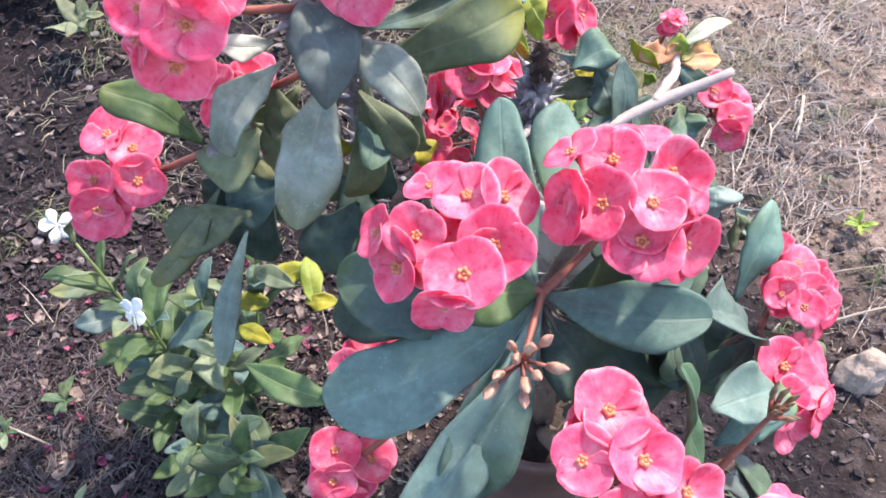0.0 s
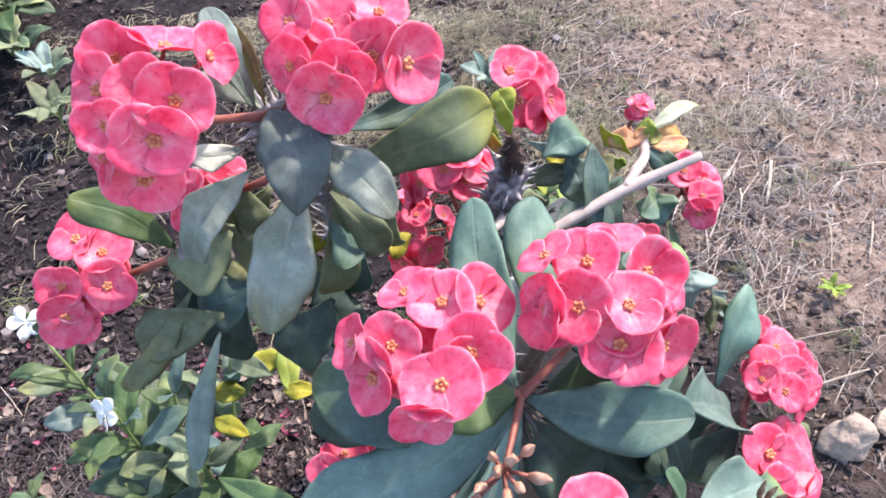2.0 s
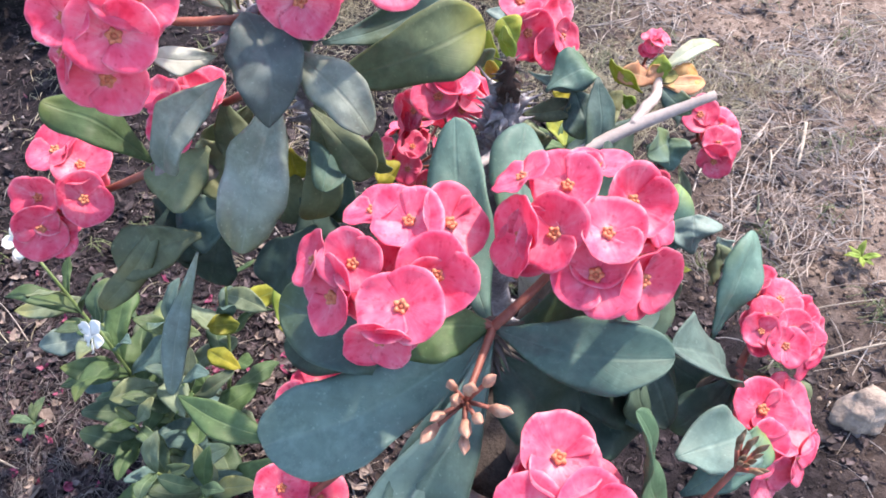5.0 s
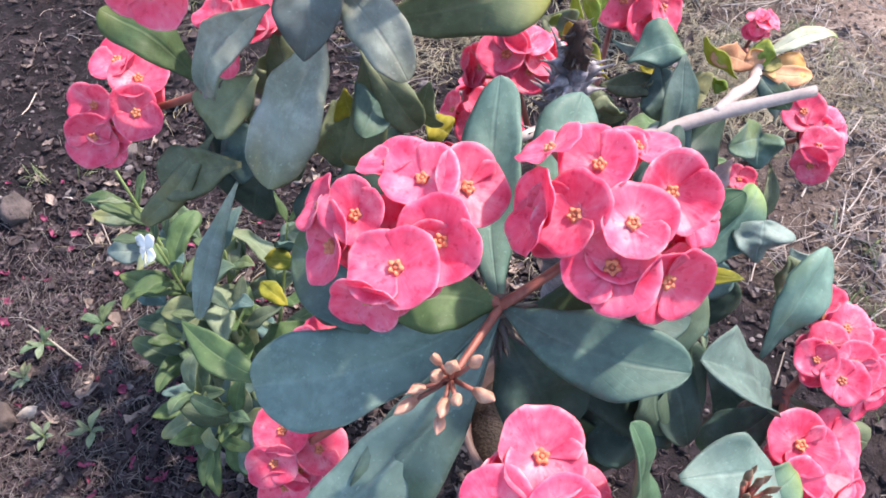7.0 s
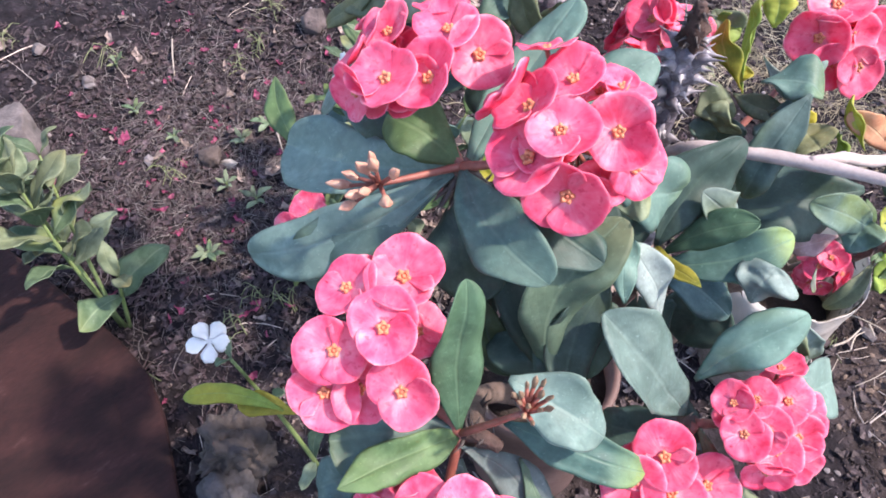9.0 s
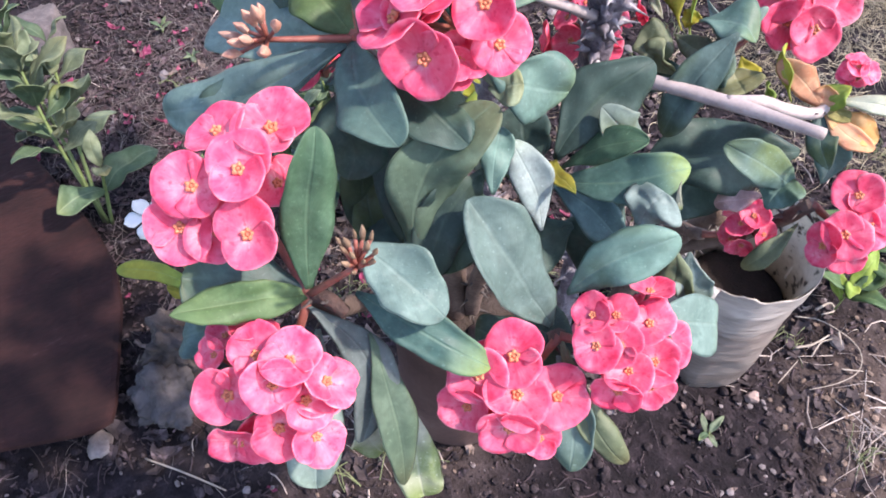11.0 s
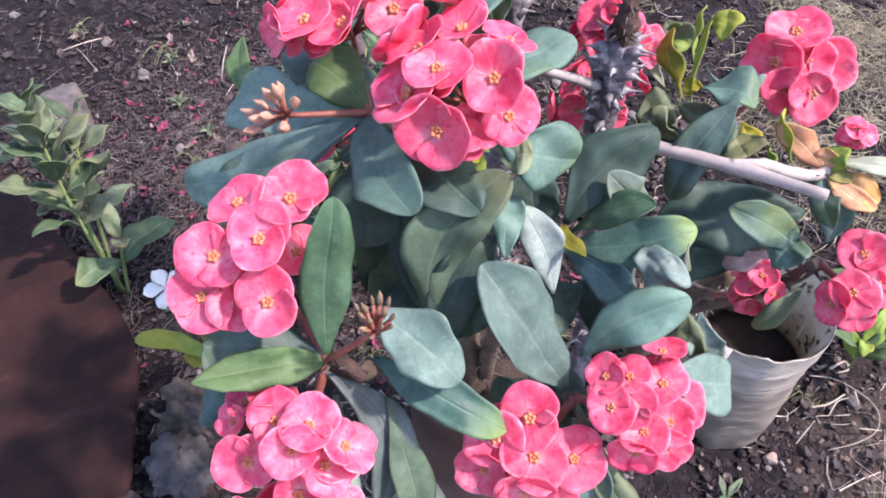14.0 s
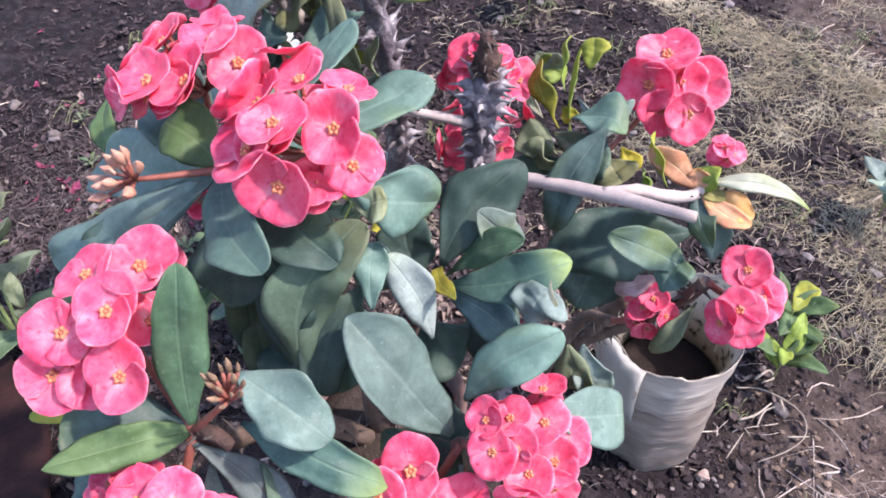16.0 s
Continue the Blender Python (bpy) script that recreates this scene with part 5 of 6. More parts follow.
leaf(back_plant, (0.104, 0.602, 0.584), (0.060, 0.608, 0.633), 0.022, (-0.62, -0.66, 0.42), 0.06, "yellow", wavy=1.6)
leaf(back_plant, (0.091, 0.618, 0.611), (0.074, 0.632, 0.657), 0.018, (-0.62, -0.66, 0.42), 0.06, "lime", wavy=1.6)
leaf(back_plant, (0.217, 0.628, 0.579), (0.181, 0.640, 0.611), 0.016, (-0.60, -0.75, 0.25), 0.06, "lime", wavy=1.6)
leaf(back_plant, (0.126, 0.585, 0.557), (0.091, 0.574, 0.574), 0.028, (0.28, -0.96, -0.05), 0.06, "olive", wavy=1.6)
leaf(back_plant, (0.189, 0.626, 0.581), (0.209, 0.616, 0.576), 0.015, (-0.42, -0.90, 0.14), 0.06, "lime", wavy=1.6)
leaf(back_plant, (0.132, 0.599, 0.569), (0.142, 0.610, 0.587), 0.018, (-0.53, -0.57, 0.63), 0.06, "olive", wavy=1.6)
leaf(back_plant, (0.164, 0.598, 0.626), (0.170, 0.534, 0.544), 0.041, (0.44, -0.69, 0.57), 0.06, "teal", full=0.5)
leaf(back_plant, (0.101, 0.625, 0.610), (0.148, 0.649, 0.619), 0.025, (0.27, -0.74, 0.61), 0.06, "pale", full=0.6, curve=-0.38)
leaf(back_plant, (0.258, 0.631, 0.503), (0.218, 0.562, 0.562), 0.036, (0.88, -0.12, 0.46), 0.06, "teal", full=0.55)
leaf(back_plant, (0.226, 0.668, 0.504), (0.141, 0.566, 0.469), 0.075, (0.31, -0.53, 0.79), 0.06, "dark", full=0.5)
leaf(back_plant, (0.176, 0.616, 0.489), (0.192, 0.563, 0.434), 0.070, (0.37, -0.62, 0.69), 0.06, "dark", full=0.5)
leaf(back_plant, (0.086, 0.564, 0.566), (0.099, 0.598, 0.576), 0.040, (0.55, -0.41, 0.73), 0.06, "olive")
leaf(back_plant, (0.113, 0.574, 0.529), (0.101, 0.592, 0.556), 0.050, (0.50, -0.60, 0.62), 0.06, "dark")
leaf(back_plant, (0.275, 0.633, 0.473), (0.270, 0.588, 0.426), 0.020, (0.20, -0.72, 0.66), 0.20, "olive")
leaf(back_plant, (0.238, 0.622, 0.482), (0.214, 0.588, 0.465), 0.022, (0.22, -0.56, 0.80), 0.06, "mauve")
leaf(back_plant, (0.268, 0.648, 0.512), (0.246, 0.644, 0.572), 0.030, (0.67, -0.71, 0.20), 0.06, "teal")
stem(back_plant, [(0.120, 0.600, 0.100), (0.160, 0.620, 0.300), (0.204, 0.630, 0.414)], [0.0120, 0.0110, 0.0090], BROWNBARK, 22, 0.012, seed=22)
stem(back_plant, [(0.160, 0.620, 0.300), (0.240, 0.640, 0.420), (0.273, 0.643, 0.493)], [0.0090, 0.0080, 0.0060], BROWNBARK, 22, 0.012, seed=23)
stem(back_plant, [(0.120, 0.600, 0.200), (0.170, 0.600, 0.360), (0.213, 0.594, 0.410)], [0.0090, 0.0080, 0.0060], BROWNBARK, 18, 0.012, seed=24)
ball_head(back_plant, (0.229, 0.680, 0.600), 0.009, (0.234, 0.650, 0.574), [(-64, 59, 1.20, 1.00), (1, 24, 1.20, 1.00), (-156, 71, 1.00, 1.00), (93, 20, 0.92, 0.92), (-97, 29, 0.92, 0.92)], 0.020)
leaf(back_plant, (0.234, 0.650, 0.574), (0.282, 0.667, 0.571), 0.025, (-0.10, -0.62, 0.76), 0.08, "orange", full=0.5)
leaf(back_plant, (0.234, 0.650, 0.574), (0.190, 0.629, 0.603), 0.025, (0.45, -0.60, 0.66), 0.04, "orange", full=0.55)
leaf(back_plant, (0.234, 0.650, 0.574), (0.226, 0.653, 0.593), 0.020, (0.20, -0.95, 0.26), 0.08, "orange", full=0.55, pointed=False)
leaf(back_plant, (0.234, 0.650, 0.574), (0.286, 0.659, 0.566), 0.019, (0.21, -0.58, 0.79), 0.08, "orange", full=0.55, pointed=False)
leaf(back_plant, (0.234, 0.650, 0.574), (0.274, 0.630, 0.548), 0.024, (0.08, -0.73, 0.68), 0.08, "teal", full=0.55, pointed=True)
leaf(back_plant, (0.234, 0.650, 0.574), (0.239, 0.664, 0.598), 0.022, (-0.20, -0.82, 0.53), 0.08, "lime", full=0.55, pointed=True)
leaf(back_plant, (0.234, 0.650, 0.574), (0.258, 0.660, 0.577), 0.014, (0.10, -0.54, 0.83), 0.08, "sheath", full=0.55, pointed=True)
leaf(back_plant, (0.238, 0.656, 0.585), (0.310, 0.703, 0.583), 0.016, (0.27, -0.54, 0.80), 0.10, "cream", full=0.4, pointed=True, curve=0.14)
# tall plant
leaf(tall_plant, (-0.066, 0.503, 0.663), (-0.072, 0.439, 0.648), 0.036, (0.10, -0.75, 0.65), 0.05, "mint", full=0.5)
stem(tall_plant, [(-0.160, 0.600, 0.000), (-0.130, 0.560, 0.300), (-0.090, 0.542, 0.553), (-0.086, 0.508, 0.713), (-0.117, 0.484, 0.778)], [0.0140, 0.0130, 0.0110, 0.0100, 0.0070], DARKBARK, 190, 0.024, seed=31, lumps=0.6, knobs=True)
stem(tall_plant, [(-0.110, 0.530, 0.500), (-0.170, 0.500, 0.580), (-0.179, 0.475, 0.630), (-0.216, 0.466, 0.643)], [0.0100, 0.0090, 0.0080, 0.0060], BARK, 27, 0.012, seed=32)
cluster(tall_plant, (-0.117, 0.484, 0.778), [(-0.163, 0.444, 0.828, -65, 43, 142, 49), (-0.179, 0.426, 0.810, -66, 37, 161, 54), (-0.196, 0.425, 0.775, -70, 25, 133, 55), (-0.210, 0.487, 0.832, -74, 53, 141, 45), (-0.187, 0.454, 0.833, -86, 51, -143, 40), (-0.208, 0.429, 0.822, -87, 48, -172, 37), (-0.221, 0.464, 0.824, -110, 44, 100, 46), (-0.176, 0.493, 0.837, 23, 71, -94, 47), (-0.144, 0.483, 0.834, -6, 16, 64, 40), (-0.217, 0.424, 0.798, -126, 21, 116, 36)])
cluster(tall_plant, (-0.117, 0.484, 0.778), [(-0.055, 0.483, 0.813, -77, 43, 129, 45), (-0.068, 0.468, 0.805, -81, 33, 142, 49), (-0.034, 0.495, 0.819, -80, 42, 81, 48), (-0.080, 0.499, 0.818, -72, 59, 75, 47), (-0.092, 0.486, 0.820, -103, 38, 124, 38), (-0.009, 0.490, 0.815, -36, 19, 62, 53), (-0.066, 0.523, 0.829, -73, 64, 64, 41), (-0.029, 0.533, 0.830, -61, 69, -11, 41), (-0.093, 0.520, 0.834, -122, 63, -180, 40)])
cluster(tall_plant, (-0.216, 0.466, 0.643), [(-0.284, 0.456, 0.616, -49, 43, 87, 44), (-0.291, 0.485, 0.628, -30, 57, -9, 45), (-0.324, 0.457, 0.617, -86, 52, 175, 41), (-0.322, 0.436, 0.599, -77, 29, -73, 45), (-0.316, 0.498, 0.633, -90, 72, 70, 46), (-0.315, 0.453, 0.598, -57, 41, -28, 40), (-0.311, 0.437, 0.588, -51, 26, 56, 34)])
ball_head(tall_plant, (-0.184, 0.505, 0.681), 0.028, (-0.117, 0.484, 0.718), [(-16, 49, 1.00, 1.00), (-95, 32, 1.00, 1.00), (-54, 44, 1.00, 1.00), (-108, -5, 1.00, 1.00), (-134, 44, 1.00, 1.00)], 0.036)
leaf(tall_plant, (-0.109, 0.474, 0.792), (-0.094, 0.418, 0.738), 0.052, (0.17, -0.66, 0.73), 0.12, "slate", full=0.4, pointed=True, fold=0.3, curve=0.05)
leaf(tall_plant, (-0.084, 0.465, 0.768), (-0.024, 0.421, 0.731), 0.037, (0.02, -0.64, 0.77), 0.12, "ash", full=0.6)
leaf(tall_plant, (-0.069, 0.481, 0.722), (0.056, 0.518, 0.748), 0.055, (0.07, -0.72, 0.69), 0.10, "lit_tip_olive", full=0.74, curve=-0.1)
leaf(tall_plant, (-0.099, 0.465, 0.725), (-0.130, 0.382, 0.639), 0.049, (0.09, -0.71, 0.69), 0.05, "ash", full=0.45, curve=0.05, wavy=1.4)
leaf(tall_plant, (-0.133, 0.462, 0.744), (-0.188, 0.427, 0.683), 0.037, (0.03, -0.87, 0.49), 0.12, "ash", full=0.62, curve=-0.1)
leaf(tall_plant, (-0.218, 0.470, 0.648), (-0.289, 0.478, 0.707), 0.043, (0.50, -0.54, 0.68), 0.08, "green")
leaf(tall_plant, (-0.167, 0.472, 0.663), (-0.217, 0.449, 0.622), 0.050, (-0.17, -0.75, 0.64), 0.06, "olive")
leaf(tall_plant, (-0.183, 0.432, 0.598), (-0.265, 0.423, 0.568), 0.050, (-0.24, -0.53, 0.81), 0.06, "olive")
leaf(tall_plant, (-0.211, 0.451, 0.611), (-0.290, 0.399, 0.528), 0.027, (-0.12, -0.79, 0.61), 0.08, "olive")
leaf(tall_plant, (-0.190, 0.430, 0.579), (-0.228, 0.347, 0.469), 0.024, (0.08, -0.81, 0.58), 0.06, "pale")
leaf(tall_plant, (-0.155, 0.459, 0.607), (-0.209, 0.443, 0.595), 0.050, (-0.04, -0.54, 0.84), 0.06, "teal")
leaf(tall_plant, (-0.091, 0.459, 0.577), (-0.137, 0.429, 0.521), 0.055, (-0.24, -0.76, 0.60), 0.06, "dark")
leaf(tall_plant, (-0.074, 0.489, 0.708), (-0.090, 0.452, 0.583), 0.035, (0.02, -0.96, 0.28), 0.06, "olive")
leaf(tall_plant, (-0.079, 0.479, 0.699), (-0.035, 0.468, 0.628), 0.031, (0.50, -0.76, 0.42), 0.10, "olive")
leaf(tall_plant, (-0.129, 0.503, 0.767), (-0.158, 0.547, 0.830), 0.026, (0.25, -0.74, 0.62), 0.06, "pale")
leaf(tall_plant, (-0.116, 0.485, 0.786), (-0.125, 0.499, 0.846), 0.006, (0.31, -0.91, 0.26), -0.05, "sheath", pointed=True)
leaf(tall_plant, (-0.115, 0.485, 0.786), (-0.123, 0.501, 0.837), 0.006, (0.28, -0.90, 0.33), -0.05, "sheath", pointed=True)
leaf(tall_plant, (-0.138, 0.477, 0.753), (-0.167, 0.441, 0.781), 0.020, (0.27, -0.72, 0.64), 0.06, "white")
leaf(tall_plant, (-0.070, 0.519, 0.729), (0.025, 0.564, 0.740), 0.033, (0.17, -0.56, 0.81), 0.06, "teal")
leaf(tall_plant, (-0.122, 0.509, 0.761), (-0.169, 0.531, 0.784), 0.023, (0.12, -0.58, 0.80), 0.06, "ash")
leaf(tall_plant, (-0.105, 0.481, 0.774), (-0.070, 0.488, 0.752), 0.045, (0.52, -0.58, 0.63), 0.06, "dark")
leaf(tall_plant, (-0.155, 0.500, 0.688), (-0.146, 0.490, 0.633), 0.035, (0.39, -0.89, 0.23), 0.06, "olive")
leaf(tall_plant, (-0.115, 0.515, 0.617), (-0.110, 0.515, 0.575), 0.030, (0.38, -0.92, 0.04), 0.06, "yellow")
leaf(tall_plant, (-0.042, 0.507, 0.606), (-0.022, 0.504, 0.591), 0.030, (0.41, -0.60, 0.68), 0.06, "yellow")
leaf(tall_plant, (-0.033, 0.496, 0.656), (-0.037, 0.491, 0.608), 0.030, (-0.02, -0.99, 0.12), 0.06, "olive")
leaf(tall_plant, (-0.202, 0.511, 0.686), (-0.215, 0.499, 0.643), 0.030, (0.08, -0.96, 0.25), 0.06, "green")
leaf(tall_plant, (-0.166, 0.513, 0.623), (-0.187, 0.507, 0.616), 0.030, (-0.07, -0.61, 0.79), 0.06, "lime")
leaf(tall_plant, (-0.137, 0.519, 0.667), (-0.183, 0.494, 0.581), 0.050, (-0.17, -0.91, 0.37), 0.06, "olive")
leaf(tall_plant, (-0.143, 0.490, 0.648), (-0.191, 0.470, 0.620), 0.055, (-0.14, -0.68, 0.72), 0.06, "olive")
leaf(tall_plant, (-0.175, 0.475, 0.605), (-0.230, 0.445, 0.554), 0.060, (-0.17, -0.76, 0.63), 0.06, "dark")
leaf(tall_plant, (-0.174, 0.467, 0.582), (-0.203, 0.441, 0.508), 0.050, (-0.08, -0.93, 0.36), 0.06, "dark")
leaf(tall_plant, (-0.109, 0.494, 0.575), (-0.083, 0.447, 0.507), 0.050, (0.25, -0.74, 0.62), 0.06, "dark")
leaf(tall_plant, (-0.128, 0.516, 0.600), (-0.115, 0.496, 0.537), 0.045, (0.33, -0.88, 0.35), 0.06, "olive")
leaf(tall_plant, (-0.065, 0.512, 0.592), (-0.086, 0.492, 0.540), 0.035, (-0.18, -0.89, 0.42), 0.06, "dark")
leaf(tall_plant, (-0.142, 0.507, 0.579), (-0.188, 0.482, 0.524), 0.050, (-0.23, -0.80, 0.56), 0.06, "sage")


# ---- pots, rocks, sheet ----
def lathe(name, profile, material, parent, label="", sides=48, wobble=0.0, seed=0, m=None, dent=None, caps=True, crease=0.0):
    """A vessel turned round z from (radius, height) pairs, with soft dents."""
    bm = bmesh.new()
    rings = []
    for r, z in profile:
        ring = []
        for k in range(sides):
            a = 2 * math.pi * k / sides
            q = r * (1 + wobble * noise.noise(Vector((2 * math.cos(a), 2 * math.sin(a), 9 * z + seed))))
            if crease:
                fold = noise.noise(Vector((1.3 * math.cos(a), 1.3 * math.sin(a), 55 * z + 2 * noise.noise(Vector((2 * math.cos(a), 2 * math.sin(a), 12 * z))))))
                q *= 1 + crease * (abs(fold) * 2 - 0.5) + 0.5 * crease * noise.noise(Vector((6 * math.cos(a), 6 * math.sin(a), 90 * z)))
            h = z + (dent(a, z) if dent else 0)
            ring.append(bm.verts.new((q * math.cos(a), q * math.sin(a), h)))
        rings.append(ring)
    for a, b in zip(rings, rings[1:]):
        for k in range(sides):
            bm.faces.new((a[k], a[(k + 1) % sides], b[(k + 1) % sides], b[k]))
    if caps:
        bm.faces.new(rings[0][::-1])
        bm.faces.new(rings[-1])
    return part(name, bm, material, parent, label, m)


def flower_pot():
    place = (0.095, 0.39, 0.0)
    clay = surface("pot_brown", ((0.3, (0.055, 0.030, 0.028)), (0.55, (0.105, 0.062, 0.056)), (0.8, (0.17, 0.12, 0.11))), 14, 0.6, 160, 0.35, 0.001)
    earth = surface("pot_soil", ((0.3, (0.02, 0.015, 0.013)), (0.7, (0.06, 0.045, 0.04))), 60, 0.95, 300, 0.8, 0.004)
    pot = thing("flower_pot", place, "dusty dark brown round flower pot on soil", "pot")
    m = Matrix.Translation(place)
    lathe("body", [(0.056, 0.0), (0.065, 0.006), (0.074, 0.04), (0.079, 0.12), (0.082, 0.275), (0.087, 0.278), (0.089, 0.298), (0.086, 0.301), (0.080, 0.299), (0.076, 0.25)], clay, pot, m=m, wobble=0.015)
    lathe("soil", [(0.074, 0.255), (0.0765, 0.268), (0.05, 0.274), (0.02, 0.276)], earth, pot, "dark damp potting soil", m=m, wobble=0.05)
    return pot


def nursery_bag():
    place = (0.197, 0.752, 0.0)
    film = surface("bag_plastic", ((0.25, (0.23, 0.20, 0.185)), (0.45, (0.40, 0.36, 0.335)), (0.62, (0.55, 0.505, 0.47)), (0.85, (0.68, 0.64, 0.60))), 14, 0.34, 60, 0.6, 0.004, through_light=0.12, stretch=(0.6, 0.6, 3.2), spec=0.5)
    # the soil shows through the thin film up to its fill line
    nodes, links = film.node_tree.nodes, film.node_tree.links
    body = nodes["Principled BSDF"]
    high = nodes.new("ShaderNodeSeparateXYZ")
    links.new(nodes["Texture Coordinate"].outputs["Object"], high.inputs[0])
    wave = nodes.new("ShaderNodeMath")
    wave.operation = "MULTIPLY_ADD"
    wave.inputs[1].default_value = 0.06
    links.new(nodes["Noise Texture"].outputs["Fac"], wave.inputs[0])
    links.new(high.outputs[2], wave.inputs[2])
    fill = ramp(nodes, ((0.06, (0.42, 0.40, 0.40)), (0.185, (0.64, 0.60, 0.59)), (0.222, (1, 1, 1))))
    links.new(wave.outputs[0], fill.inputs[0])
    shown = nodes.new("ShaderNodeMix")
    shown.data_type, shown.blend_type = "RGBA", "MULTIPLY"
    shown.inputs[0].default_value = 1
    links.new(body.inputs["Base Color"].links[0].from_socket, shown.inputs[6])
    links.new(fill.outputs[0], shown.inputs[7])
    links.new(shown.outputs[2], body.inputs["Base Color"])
    inside = surface("bag_lining", ((0.40, (0.025, 0.02, 0.018)), (0.46, (0.42, 0.39, 0.34)), (0.8, (0.60, 0.57, 0.52))), 60, 0.5, 140, 0.3, 0.001)
    clear = surface("bag_flap", ((0.3, (0.38, 0.37, 0.35)), (0.7, (0.62, 0.61, 0.58))), 12, 0.32, 40, 0.4, 0.004, through_light=0.35, spec=0.5)
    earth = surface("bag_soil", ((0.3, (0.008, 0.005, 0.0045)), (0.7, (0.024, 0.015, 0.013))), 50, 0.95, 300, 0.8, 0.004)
    bag = thing("nursery_bag", place, "wrinkled dirty white plastic nursery bag of soil", "plant bag")
    m = Matrix.Translation(place)

    def lip(a, z):
        return (max(z - 0.14, 0) / 0.1) * (0.016 + 0.040 * math.exp(-(math.sin((a - 1.35) / 2) / 0.45) ** 2) + 0.003 * math.sin(a * 5) + 0.002 * math.sin(a * 13)) + 0.003 * math.sin(3 * a + 40 * z)

    skin = [(0.058, 0.0), (0.066, 0.006)]
    skin += [(0.0690 + 0.0100 * k / 45, 0.008 + 0.227 * k / 45) for k in range(46)]
    skin += [(0.0785, 0.238), (0.0777, 0.236), (0.0768, 0.20), (0.0705, 0.140)]
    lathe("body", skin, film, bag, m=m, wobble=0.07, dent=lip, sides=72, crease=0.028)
    lathe("lining", [(0.0770, 0.2345), (0.0758, 0.20), (0.0695, 0.142), (0.0690, 0.142), (0.0750, 0.20), (0.0763, 0.2340)], inside, bag, "stained inner side with black specks", m=m, wobble=0.07, dent=lip, caps=False)
    rows = []
    for i in range(25):
        a = 3.5 + 1.5 * i / 24
        row = []
        for r, z in ((0.0765, 0.235), (0.080, 0.252), (0.088, 0.250), (0.093, 0.228), (0.094, 0.195), (0.090, 0.160), (0.086, 0.135)):
            n = noise.noise(Vector((a * 5, z * 22, 3.0))) + 0.5 * noise.noise(Vector((a * 14, z * 40, 8.0)))
            q = r + 0.007 * n
            h = z + 0.012 * noise.noise(Vector((a * 4, 2.0, r * 60))) * (1 if z < 0.24 else 0.4)
            row.append(Vector((q * math.cos(a), q * math.sin(a), h)))
        rows.append(row)
    part("flap", shell(rows, 0.0005), clear, bag, "crumpled whitish folded-over film edge", m)
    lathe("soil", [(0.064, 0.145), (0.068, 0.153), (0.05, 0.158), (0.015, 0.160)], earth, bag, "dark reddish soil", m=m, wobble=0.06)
    return bag


def rock(place, size, label, tone=(0.20, 0.17, 0.165), seed=0, name="rock", flat=0.6, blocks=0.35):
    bm = bmesh.new()
    bmesh.ops.create_icosphere(bm, subdivisions=5 if blocks > 1 else 4, radius=1)
    rng = random.Random(seed)
    cuts = [(Vector((rng.gauss(0, 1), rng.gauss(0, 1), rng.gauss(0, 0.8))).normalized(), rng.uniform(0.55, 0.85)) for k in range(14)]
    for v in bm.verts:
        p = v.co.normalized()
        for n, d in cuts:
            over = p.dot(n) - d
            if over > 0:
                p = p - n * over * 0.9
        p = p * (1 + blocks * 0.35 * noise.noise(p * 1.6 + Vector((seed, 0, 0))) + (0.05 + 0.12 * (blocks - 0.35)) * noise.noise(p * 5 + Vector((seed, 5, 0))) + max(blocks - 0.9, 0) * 0.7 * noise.noise(p * 3.2 + Vector((0, seed, 0))) + 0.05 * noise.noise(p * 11) + 0.03 * noise.noise(p * 23))
        if blocks > 1:  # broken into blocks with cracks between them
            gaps, centres = noise.voronoi(p * 1.9 + Vector((seed * 3.1, 0, 0)))
            p = p * (1 + 0.11 * noise.noise(centres[0] * 9.7) - 0.16 * max(0.16 - gaps[1] + gaps[0], 0) / 0.16)
        v.co = Vector((p.x * size[0], p.y * size[1], p.z * size[2]))
    key = "rock_%d" % seed
    mat = surface(key, ((0.28, tuple(c * 0.5 for c in tone)), (0.5, tone), (0.75, tuple(min(c * 1.7, 0.8) for c in tone))), 40, 0.9, 170, 1.0 if blocks > 1 else 0.8, 0.003 if blocks > 1 else 0.004)
    x, y = place
    made = part(name, bm, mat, None, "", pose(x, y, rise(x, y) + size[2] * flat, 0, 0, rng.uniform(0, 360)))
    return tagged(made, label, "rock", "rocks")


